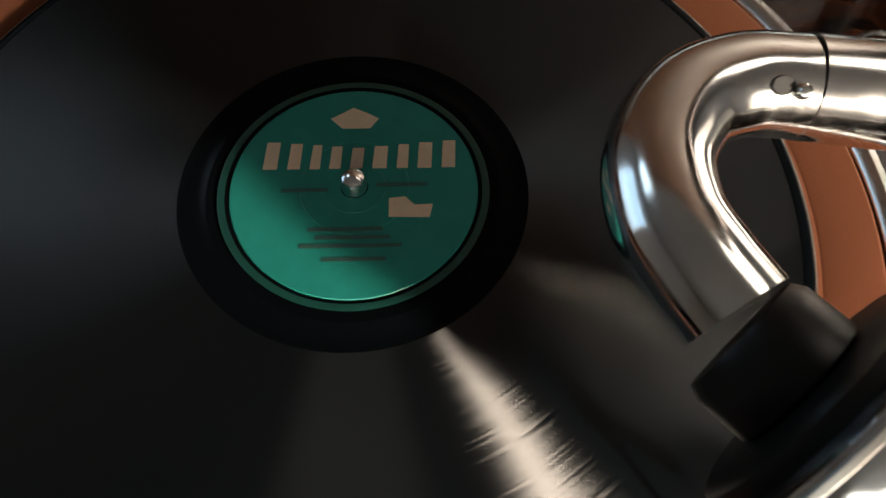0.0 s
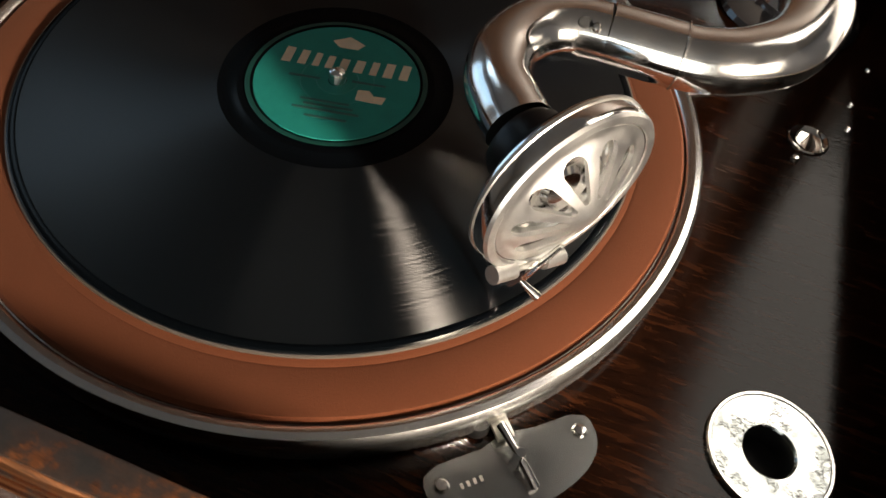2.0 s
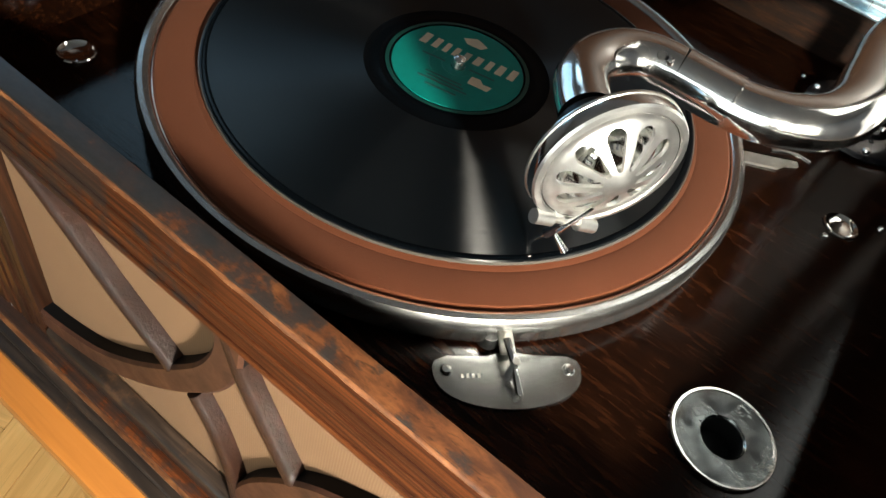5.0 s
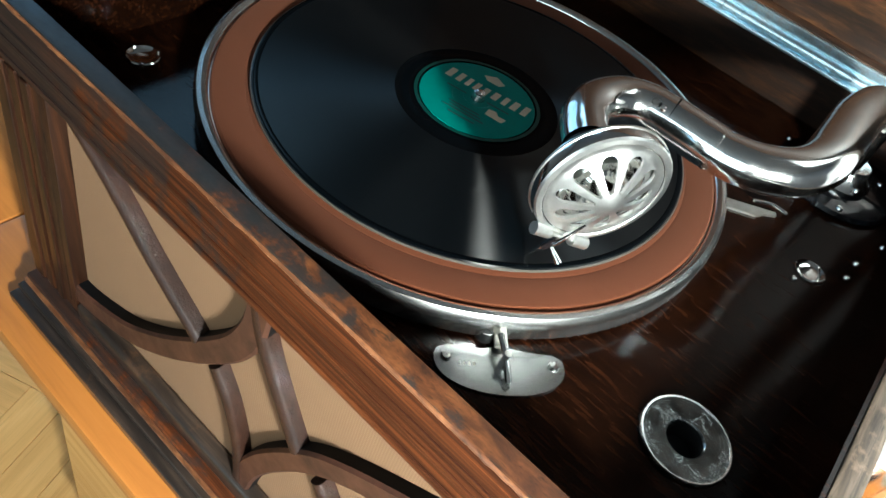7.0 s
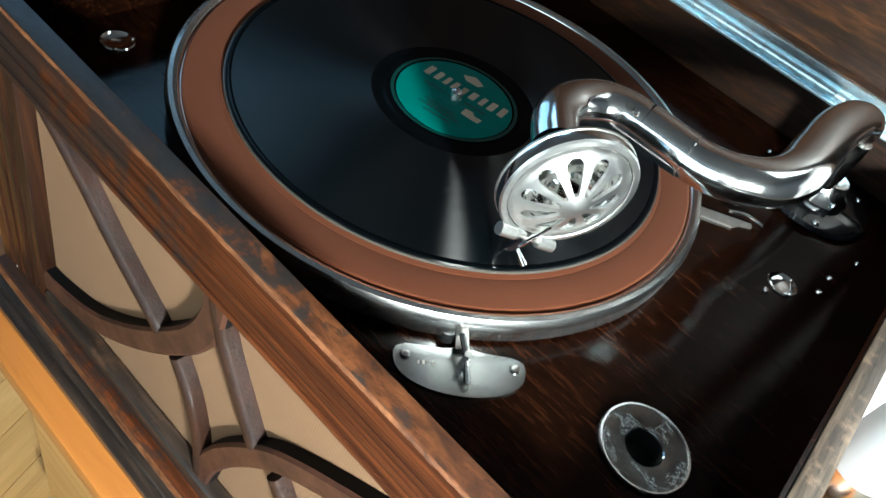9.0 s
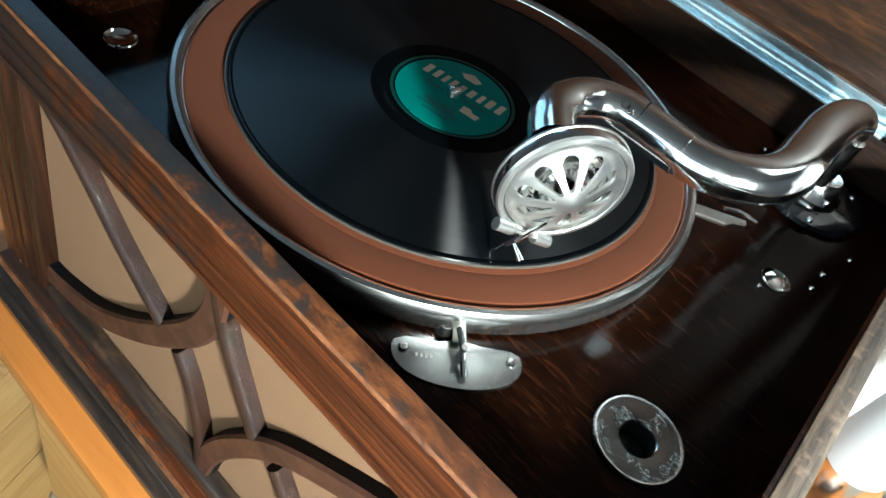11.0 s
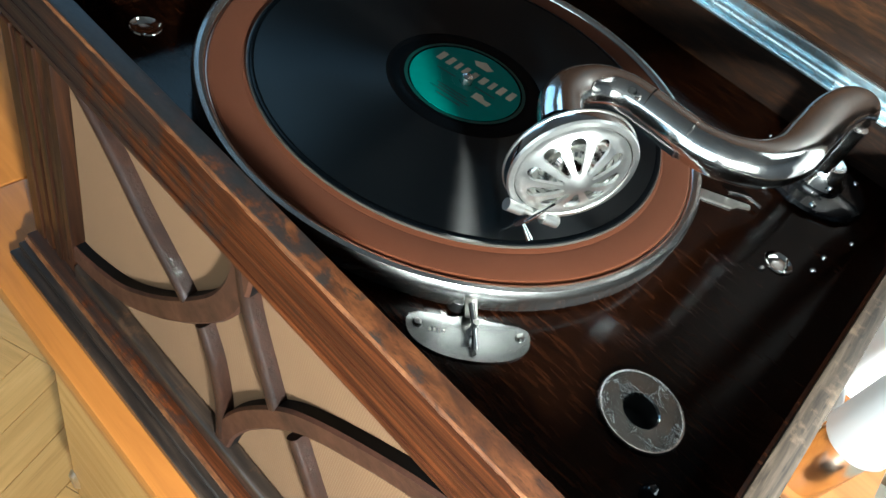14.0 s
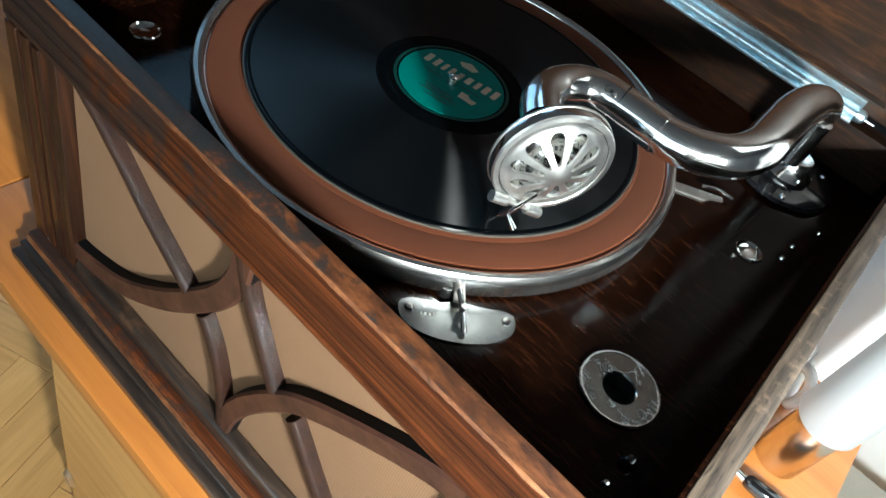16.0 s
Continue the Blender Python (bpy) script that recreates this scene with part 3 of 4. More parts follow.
part("rubbed_edge", worn_arris(), RUBBED_WOOD, cab, "front edge rubbed to bare wood")
part("moulding", bmesh_on(boxed(X0 + 0.004, X1 - 0.004, -0.0118, -0.0078, 0.0036, 0.0050, 0.0006, 2), FT), CABINET_WOOD, cab)
for v in (0.0005, 0.0085):
    part("reed", bmesh_on(boxed(X0 + 0.004, X1 - 0.004, v, v + 0.0030, 0.0036, 0.0049, 0.0006, 2), FT), CABINET_WOOD, cab)
for a, b in ((X0, GX0), (GX1, X1)):
    part("stile", bmesh_on(boxed(a, b, -0.185, -0.0125, -0.006, 0.0035, 0.0012), FT), UPRIGHT_WOOD, cab)
    for f, w, d in ((0.16, 0.012, 0.0055), (0.42, 0.009, 0.0048), (0.66, 0.008, 0.0052)):
        x = a + (b - a) * (f if a == X0 else 1 - f)
        part("flute", bmesh_on(boxed(x - w / 2, x + w / 2, -0.184, -0.0135, 0.003, d, 0.002, 3), FT), UPRIGHT_WOOD, cab)
part("bottom_rail", bmesh_on(boxed(GX0, GX1, -0.190, GZ0 + 0.002, -0.006, 0.0045, 0.0036, 4), FT), FOOT_WOOD, cab, "greyed rounded bead")
# stepped foot moulding
for k, (y, z0, z1, m) in enumerate(((-0.1870, -0.1870, -0.1815, MATT_BLACK), (-0.1968, -0.1918, -0.1872, CABINET_WOOD), (-0.1990, -0.1936, -0.1920, RUBBED_WOOD), (-0.2035, -0.1985, -0.1938, FOOT_WOOD), (-0.2100, BASE, -0.1988, FOOT_WOOD))):
    part("foot_moulding", boxed(X0 - 0.0004 * k, X1 + 0.0004 * k, y, Y1 + 0.002, z0, z1, 0.0007 if z1 - z0 < 0.003 else 0.0016, 3), m, cab)
part("side_panel", boxed(X1 - 0.0105, X1, -0.1695, Y1 - 0.0005, -0.1820, TOP - 0.0005, 0.0012), SIDE_WOOD, cab, "greyed worn oak side")
part("side_panel", boxed(X0, X0 + 0.0105, -0.1695, Y1 - 0.0005, -0.1820, TOP - 0.0005, 0.0012), SIDE_WOOD, cab)
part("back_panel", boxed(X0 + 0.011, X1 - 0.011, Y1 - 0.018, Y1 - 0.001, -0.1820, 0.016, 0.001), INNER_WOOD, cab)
CUP, WELLS = (0.1945, -0.0805), ((0.1975, 0.0765, 0.1925, 0.0620), (-0.1410, -0.1195, -0.1345, -0.1245))


def circle(x, y, r, n=36):
    return [(x + r * math.cos(2 * math.pi * i / n), y + r * math.sin(2 * math.pi * i / n)) for i in range(n)]


deck_rect = [(X0 + 0.011, -0.1695), (X1 - 0.011, -0.1695), (X1 - 0.011, Y1 - 0.0185), (X0 + 0.011, Y1 - 0.0185)]
part("deck", plate(deck_rect, 0.012, Matrix.Translation((0, 0, DECK - 0.012)), [circle(*CUP, 0.0090)] + [circle(w[0], w[1], 0.0084) for w in WELLS]), DECK_WOOD, cab, "glossy dark mahogany motor board")
part("lining", boxed(X0 + 0.0108, X0 + 0.0125, -0.1690, Y1 - 0.019, DECK + 0.0003, TOP - 0.0012), DECK_WOOD, cab, "dark inner lining")
part("lining", boxed(X1 - 0.0125, X1 - 0.0108, -0.1690, Y1 - 0.019, DECK + 0.0003, TOP - 0.0012), DECK_WOOD, cab, "dark inner lining")
part("lining", boxed(X0 + 0.0130, X1 - 0.0130, -0.1694, -0.1682, DECK + 0.0003, TOP - 0.0030), DECK_WOOD, cab, "dark inner lining")
part("speaker_cloth", bmesh_on(boxed(GX0 - 0.004, GX1 + 0.004, GZ0 - 0.004, GZ1 + 0.003, -0.0062, -0.0058), FT), CLOTH, cab, "tan woven speaker cloth")


def fret(points, width, thick=0.0024, soft=0.2):
    ob = part("fret_bar", strip(points, width, thick + 0.0056, FT @ Matrix.Translation((0, 0, -0.0056)), soft), FRET_WOOD if soft <= 0.2 else RAY_WOOD, cab)
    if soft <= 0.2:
        # the sawn edges are black
        ob.data.materials.append(MATT_BLACK)
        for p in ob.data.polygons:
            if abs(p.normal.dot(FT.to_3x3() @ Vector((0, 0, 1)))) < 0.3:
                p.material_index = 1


def line2(points, steps=8):
    return [(p.x, p.y) for p in spline([(x, y, 0) for x, y in points], steps)]


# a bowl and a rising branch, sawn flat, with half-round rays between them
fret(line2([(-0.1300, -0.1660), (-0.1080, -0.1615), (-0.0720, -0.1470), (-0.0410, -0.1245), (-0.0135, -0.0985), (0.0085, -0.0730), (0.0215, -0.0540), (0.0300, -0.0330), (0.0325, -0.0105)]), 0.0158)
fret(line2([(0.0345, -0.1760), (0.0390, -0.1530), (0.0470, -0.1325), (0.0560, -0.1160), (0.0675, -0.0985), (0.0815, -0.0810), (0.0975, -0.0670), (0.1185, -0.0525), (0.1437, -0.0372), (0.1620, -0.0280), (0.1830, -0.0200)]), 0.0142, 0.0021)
fret(line2([(-0.1200, -0.0080), (-0.0980, -0.0195), (-0.0720, -0.0375), (-0.0465, -0.0575), (-0.0150, -0.0780), (-0.0080, -0.0840)]), 0.0078, 0.0032, 0.36)
fret(line2([(0.0060, -0.0900), (0.0185, -0.1105), (0.0285, -0.1400), (0.0330, -0.1720)]), 0.0080, 0.0030, 0.36)
fret(line2([(0.0290, -0.0130), (0.0385, -0.0395), (0.0540, -0.0665), (0.0675, -0.0885)]), 0.0082, 0.0030, 0.36)
fret(line2([(0.0840, -0.0940), (0.0960, -0.1100), (0.1085, -0.1265), (0.1300, -0.1530), (0.1500, -0.1740)]), 0.0078, 0.0032, 0.36)
fret([(GX0 - 0.0065, GZ0), (GX0 - 0.0065, GZ1)], 0.0110, 0.0036, 0.30)
fret([(GX1 + 0.004, GZ0), (GX1 + 0.004, GZ1)], 0.0065, 0.0046)

# lid, standing open behind the hinge
LM = Matrix.Translation((0, 0.237, 0.0235)) @ pose(0, 0, 0, 12)
lid = part("lid", bmesh_on(boxed(X0 + 0.012, X1 - 0.012, 0.006, 0.016, 0.012, 0.405, 0.001), LM), LID_WOOD, cab, "streaky oak lid standing open")
part("lid_rail", bmesh_on(boxed(X0, X1, -0.0005, 0.016, 0.0005, 0.0118, 0.001), LM), LID_WOOD, lid)
for a, b in ((X0, X0 + 0.0118), (X1 - 0.0118, X1)):
    part("lid_rail", bmesh_on(boxed(a, b, -0.030, 0.016, 0.0122, 0.418, 0.0015), LM), LID_WOOD, lid)
part("lid_rail", bmesh_on(boxed(X0 + 0.012, X1 - 0.012, -0.004, 0.016, 0.4055, 0.418, 0.0015), LM), LID_WOOD, lid)

HX0, HX1 = -0.135, 0.1900
hinge = part("piano_hinge", boxed(HX0, HX1, 0.2262, 0.2322, 0.0162, 0.0186, 0.0006), HINGE_BLUE_SHINE, cab, "long nickel piano hinge")
part("leaf", bmesh_on(boxed(HX0, HX1, -0.0030, -0.0010, 0.0005, 0.0110, 0.0006), LM), HINGE_BLUE_SHINE, hinge)
kn = 22
for k in range(kn):
    a = HX0 + (HX1 - HX0) * k / kn
    b = HX0 + (HX1 - HX0) * (k + 1) / kn - 0.0003
    part("knuckle", tube([(a, 0.2335, 0.0215), (b, 0.2335, 0.0215)], 0.0042, 16, smooth=False), HINGE_BLUE_SHINE, hinge)
part("end_cap", bmesh_on(lathe([(0.0050, 0.0), (0.0050, 0.0030), (0.0042, 0.0055), (0.0022, 0.0070), (0, 0.0073)], 24), Matrix.Translation((HX1, 0.2335, 0.0220)) @ pose(0, 0, 0, 0, 90, 0)), HINGE_BLUE_SHINE, hinge)
part("pin", tube([(HX1, 0.2335, 0.0215), (HX1 + 0.014, 0.2335, 0.0215)], 0.0012, 8, smooth=False), NICKEL, hinge)

# ---- turntable ----
tt = thing("turntable", (0, 0, DECK), "nickel-rimmed turntable covered in brown felt", "turntable")
part("rim", lathe([(0.1456, -0.0052), (0.1460, -0.0034), (0.1470, -0.0022), (0.1490, -0.0012), (0.1512, -0.0016), (0.1526, -0.0034), (0.1530, -0.0065), (0.1526, -0.0085), (0.1524, -0.0150), (0.1515, -0.0168), (0.1490, -0.0168), (0.1480, -0.0060)], 160), NICKEL_RIM, tt)
part("felt_mat", lathe([(0.0, -0.0026), (0.126, -0.0026), (0.1275, -0.0030), (0.1285, -0.0026), (0.1438, -0.0027), (0.1450, -0.0036), (0.1452, -0.0052), (0.0, -0.0052)], 160), FELT, tt)
part("pan", lathe([(0.0, -0.0053), (0.1478, -0.0053), (0.1478, -0.0130), (0.02, -0.0150), (0.016, DECK), (0, DECK)], 96), STEEL, tt)

rec = thing("shellac_record", (0, 0, -0.0024), "black shellac record with a green paper label", "record")
part("disc", lathe([(0.0, -0.0024), (0.1240, -0.0024), (0.1250, -0.0014), (0.1248, -0.0006), (0.1236, -0.0001), (0.1215, 0.0), (0.0480, 0.0)], 192), SHELLAC, rec)
part("edge", lathe([(0.1240, -0.0023), (0.1253, -0.0015), (0.1251, -0.0007), (0.1243, -0.0004)], 192), LIT_EDGE, rec, "greyish edge, lightened for the lamp's glint")
part("lead_in", lathe([(0.1238, 0.00002), (0.1236, 0.00012), (0.1213, 0.00012), (0.1211, 0.00002)], 192), SHELLAC_FLAT, rec)
part("run_out", lathe([(0.0480, 0.0), (0.0470, -0.0002), (0.0415, -0.0002), (0.0405, 0.0), (0.0398, 0.0), (0.0388, -0.0002), (0.0362, -0.0002), (0.0358, 0.0002), (0.0352, 0.0002), (0.0346, -0.0001), (0.0, -0.0001)], 128), SHELLAC_FLAT, rec)
lab = part("label", lathe([(0.0038, 0.0001), (0.0038, 0.0003), (0.0338, 0.0003), (0.0341, 0.0)], 96), LABEL, rec, "glossy green paper label")
part("label_ring", lathe([(0.0352, 0.0004), (0.0360, 0.0005), (0.0372, 0.0004)], 96), RING_GREEN, rec, "dark green ring pressed round the label")
# print on the label: plain bars and patches
LA = Matrix.Rotation(radians(12), 4, "Z") @ Matrix.Translation((0, 0, 0.00032))
xs = -0.0262
for k, w in enumerate((0.0058, 0.0052, 0.0044, 0.0048, 0.0052, 0.0058, 0.0048, 0.0058, 0.0056)):
    h = 0.0092 - 0.0022 * (1 - abs(k - 4) / 4)
    part("print_bar", plate([(xs + 0.0006, 0.0060), (xs + w * 0.78, 0.0060), (xs + w * 0.86, 0.0060 + h), (xs + 0.0012, 0.0060 + h)], 0.00016, LA), CREAM, lab)
    xs += w + 0.0010
part("print_patch", plate([(-0.004, 0.020), (0.004, 0.020), (0.0065, 0.0235), (0.003, 0.0255), (-0.001, 0.0275), (-0.004, 0.0255), (-0.0075, 0.0235)], 0.00016, LA), CREAM, lab)
part("print_patch", plate([(0.0095, -0.0098), (0.0205, -0.0102), (0.0215, -0.0060), (0.0165, -0.0062), (0.0140, -0.0035), (0.0095, -0.0040)], 0.00016, LA), CREAM, lab)
for z, x0, x1 in ((-0.0010, -0.020, -0.007), (0.0005, 0.006, 0.020), (-0.0135, -0.012, 0.008), (-0.0160, -0.010, 0.010), (-0.0185, -0.014, 0.013), (-0.0225, -0.008, 0.009)):
    part("print_line", plate([(x0, z - 0.0006), (x1, z - 0.0006), (x1, z + 0.0006), (x0, z + 0.0006)], 0.00014, LA), DARK_PRINT, lab)
for r in (0.0085, 0.0150):
    part("press_ring", lathe([(r - 0.0002, 0.0003), (r, 0.00045), (r + 0.0002, 0.0003)], 64), LABEL, lab)
part("spindle", lathe([(0.0036, -0.002), (0.0036, 0.0030), (0.0030, 0.0048), (0.0016, 0.0058), (0, 0.0060)], 24), NICKEL, tt)

# ---- tone arm ----
arm = thing("tone_arm", (0.180, 0.174, DECK), "curved nickel tone arm with its sound box on the record", "tone arm")
BX, BY = 0.180, 0.174
part("base_plate", lathe([(0, DECK), (0.036, DECK), (0.0375, DECK + 0.002), (0.036, DECK + 0.0045), (0.030, DECK + 0.006), (0.0, DECK + 0.006)], 64, Matrix.Translation((BX, BY, 0))), BLACK, arm, "black lacquered round base plate")
part("base_dome", lathe([(0.0180, DECK + 0.006), (0.0184, DECK + 0.0085), (0.0160, DECK + 0.0110), (0.0128, DECK + 0.0150), (0.0112, DECK + 0.0205), (0.0, DECK + 0.0210)], 48, Matrix.Translation((BX, BY, 0))), NICKEL, arm)
for k in range(3):
    a = radians(-72 + 120 * k)
    part("screw", lathe([(0, 0.0020), (0.0016, 0.0018), (0.0024, 0.0006), (0.0024, 0)], 16, Matrix.Translation((BX + 0.0325 * math.cos(a), BY + 0.0325 * math.sin(a), DECK + 0.0050))), NICKEL, arm)
    part("screw", lathe([(0, 0.0016), (0.0012, 0.0014), (0.0018, 0)], 16, Matrix.Translation((BX + 0.0172 * math.cos(a + 0.4), BY + 0.0172 * math.sin(a + 0.4), DECK + 0.0115))), NICKEL, arm)
TR = 0.0103
part("arm_tube", tube([(0.1752, 0.1748, 0.0375), (0.1748, 0.1738, 0.0380), (0.1738, 0.1705, 0.0395), (0.1715, 0.1640, 0.0425), (0.1690, 0.1545, 0.0460), (0.1658, 0.1400, 0.0490), (0.1640, 0.1130, 0.0512), (0.1650, 0.0800, 0.0518), (0.1650, 0.0520, 0.0520), (0.1580, 0.0310, 0.0515), (0.1440, 0.0190, 0.0500), (0.1300, 0.0143, 0.0490), (0.1180, 0.0131, 0.0490)], [0.0030, 0.0066, 0.0106, 0.0124, 0.0128, 0.0130, 0.0131, 0.0131, 0.0129, 0.0122, 0.0115, 0.0111, 0.0108], 40), NICKEL, arm)
part("neck", lathe([(0.0092, DECK + 0.018), (0.0088, 0.0060), (0.0088, 0.0330), (0.0, 0.0350)], 40, Matrix.Translation((BX - 0.004, BY - 0.006, 0))), NICKEL, arm)
part("collar", tube([(0.1232, 0.01348, 0.0490), (0.1205, 0.0133, 0.0490), (0.0980, 0.0112, 0.0500)], [TR + 0.0010, TR + 0.0010, TR + 0.0009], 40, steps=6, smooth=False), NICKEL, arm, "hand-worn nickel swivel collar")
part("collar_lip", tube([(0.1240, 0.01355, 0.0490), (0.1237, 0.01352, 0.0490), (0.1231, 0.01346, 0.0490), (0.1228, 0.01343, 0.0490)], [TR + 0.0007, TR + 0.0015, TR + 0.0015, TR + 0.0009], 40, steps=3, smooth=False), NICKEL, arm)
part("seam", tube([(0.0981, 0.0112, 0.0500), (0.0972, 0.0111, 0.0500)], TR + 0.0001, 32, smooth=False), DARK, arm)
part("gooseneck", tube([(0.0973, 0.0111, 0.0500), (0.0850, 0.0088, 0.0502), (0.0745, 0.0012, 0.0502), (0.0692, -0.0130, 0.0502), (0.0712, -0.0270, 0.0504), (0.0772, -0.0365, 0.0502), (0.0838, -0.0440, 0.0495)], TR + 0.0007, 32), NICKEL, arm)
# no hole is cut: a black disc gives the shade inside it
part("oil_hole_disc", lathe([(0, 0.0007), (0.0017, 0.0007), (0.0020, 0.0004), (0.0020, -0.0010)], 20, Matrix.Translation((0.0905, 0.0028, 0.0582)) @ pose(0, 0, 0, 38, 0, 12) @ Matrix.Diagonal((1.25, 1.0, 1.0, 1.0))), DARK, arm, "black disc in place of the oil hole's shade")
part("stud", lathe([(0, 0.0024), (0.0010, 0.0021), (0.0016, 0.0013), (0.0017, 0.0)], 18, Matrix.Translation((0.0945, 0.0024, 0.0577)) @ pose(0, 0, 0, 42)), NICKEL, arm)

# sound box: its own axes, z along the face's outward normal
SC = Vector((0.1056, -0.0622, 0.0480))
SN = Vector((0.806, -0.591, -0.010)).normalized()
SX = Vector((0, 0, 1)).cross(SN).normalized()
SY = SN.cross(SX)
SB = Matrix(((SX.x, SY.x, SN.x, SC.x), (SX.y, SY.y, SN.y, SC.y), (SX.z, SY.z, SN.z, SC.z), (0, 0, 0, 1)))
SR = 0.0303
box_part = part("sound_box", lathe([(0, -0.0090), (SR - 0.003, -0.0090), (SR - 0.0005, -0.0082), (SR, -0.0070), (SR, -0.0022), (SR - 0.0006, -0.0008), (SR - 0.0026, 0.0), (SR - 0.0040, -0.0006), (SR - 0.0044, -0.0020), (SR - 0.0044, -0.0060), (0, -0.0060)], 96, SB), NICKEL, arm, "round nickel sound box")
part("knurled_band", lathe([(SR - 0.0002, -0.0074), (SR + 0.0004, -0.0070), (SR + 0.0004, -0.0060), (SR - 0.0002, -0.0056)], 120, SB), STEEL, box_part)
# the needle bar leans a little off upright
S2 = SB @ Matrix.Rotation(radians(-20), 4, "Z")


def ring_pts(r, n, a0=0.0):
    return [(r * math.cos(a0 + 2 * math.pi * i / n), r * math.sin(a0 + 2 * math.pi * i / n)) for i in range(n)]


def drop(angle, r0, r1, w0, w1):
    """A keyhole opening that points to the middle."""
    c, s = math.cos(angle), math.sin(angle)
    pts = []
    for i in range(7):
        a = -math.pi / 2 + math.pi * i / 6
        pts.append((r1 + w1 * math.cos(a), w1 * math.sin(a)))
    for i in range(5):
        a = math.pi / 2 + math.pi * i / 4
        pts.append((r0 + w0 * math.cos(a), w0 * math.sin(a)))
    return [(c * x - s * y, s * x + c * y) for x, y in pts]


DOME = 0.0090
holes = []
for k in range(10):
    holes.append(drop(radians(73 + 36 * k), 0.0076, 0.0184, 0.0012, 0.0038))


def domed_plate():
    """A pierced plate that swells outwards towards its middle."""
    bm = bmesh.new()
    for pts in (ring_pts(SR - 0.0042, 78), *holes):
        vs = [bm.verts.new((x, y, 0)) for x, y in pts]
        for a, b in zip(vs, vs[1:] + vs[:1]):
            bm.edges.new((a, b))
    bmesh.ops.triangle_fill(bm, use_beauty=True, use_dissolve=False, edges=bm.edges[:])
    bmesh.ops.subdivide_edges(bm, edges=bm.edges[:], cuts=3, use_grid_fill=True)
    ext = bmesh.ops.extrude_face_region(bm, geom=bm.faces[:])
    bmesh.ops.translate(bm, verts=[v for v in ext["geom"] if isinstance(v, bmesh.types.BMVert)], vec=(0, 0, 0.0017))
    for v in bm.verts:
        r = min(1.0, math.hypot(v.co.x, v.co.y) / 0.0238)
        v.co.z += -0.0020 + DOME * (1 - r ** 1.45)
    bmesh.ops.recalc_face_normals(bm, faces=bm.faces)
    bmesh.ops.transform(bm, matrix=SB, verts=bm.verts)
    return bm


part("face_plate", domed_plate(), SATIN, box_part, "pierced domed face plate")
part("face_ring", lathe([(SR - 0.0038, -0.0010), (SR - 0.0036, 0.0001), (SR - 0.0030, 0.0004), (SR - 0.0010, 0.0001), (SR - 0.0003, -0.0009)], 96, SB), SATIN, box_part)
part("diaphragm", lathe([(0, -0.0036), (0.0060, -0.0038), (0.0075, -0.0054), (0.0095, -0.0056), (0.0110, -0.0036), (0.0135, -0.0034), (0.0150, -0.0056), (0.0175, -0.0057), (0.0190, -0.0036), (0.0215, -0.0035), (0.0230, -0.0056), (SR - 0.0046, -0.0058)], 64, SB), NICKEL, box_part, "bright corrugated diaphragm")
part("back_flange", lathe([(0.0250, -0.0091), (0.0246, -0.0118), (0.0225, -0.0128), (0.0, -0.0128)], 64, SB), RUBBER, box_part, "black backing flange")
part("rubber_collar", lathe([(0.0120, -0.0127), (0.0135, -0.0137), (0.0135, -0.0230), (0.0122, -0.0255), (0.0, -0.0255)], 48, SB), RUBBER, box_part, "black rubber collar")
for x in (-0.0112, 0.0112):
    part("clamp_screw", bmesh_on(tube([(x - 0.0044, -SR + 0.0015, 0.0005), (x + 0.0044, -SR + 0.0015, 0.0005)], [0.0030, 0.0036, 0.0036, 0.0030], 18, smooth=False), S2), SATIN, box_part)
part("clamp_rod", bmesh_on(tube([(-0.0080, -SR + 0.0015, 0.0005), (0.0080, -SR + 0.0015, 0.0005)], 0.0013, 12, smooth=False), S2), STEEL, box_part)
part("stylus_bar", bmesh_on(tube([(0.0, -0.0140, 0.0062), (0.0, -0.0215, 0.0044), (0.0, -SR - 0.0030, 0.0015)], [0.0008, 0.0011, 0.0016], 12), S2), NICKEL, box_part)
part("bar_yoke", bmesh_on(boxed(-0.0042, 0.0042, -SR - 0.0030, -SR + 0.0050, -0.0052, -0.0008, 0.0008), S2), STEEL, box_part)
END = Vector((0.0905, -0.0725, 0.0001))
yoke = S2 @ Vector((0.0, -SR - 0.0005, 0.0010))
part("needle_chuck", tube([tuple(yoke), tuple(yoke.lerp(END, 0.42))], 0.0020, 16, smooth=False), BLACK, box_part, "black needle chuck")
part("thumb_screw", bmesh_on(tube([(0.0012, -SR - 0.0060, 0.0005), (0.0044, -SR - 0.0080, 0.0046), (0.0060, -SR - 0.0090, 0.0066)], [0.0009, 0.0015, 0.0018], 14, smooth=False), S2), NICKEL, box_part)
tip = yoke.lerp(END, 0.40)
part("needle", tube([tuple(tip), tuple(tip.lerp(END, 0.7)), tuple(END)], [0.0007, 0.0006, 0.0001], 10, smooth=False), NICKEL, box_part)

# ---- fittings on the deck ----
brake = thing("turntable_brake", (0.117, -0.116, DECK), "nickel half-moon turntable brake plate with a small lever", "brake")
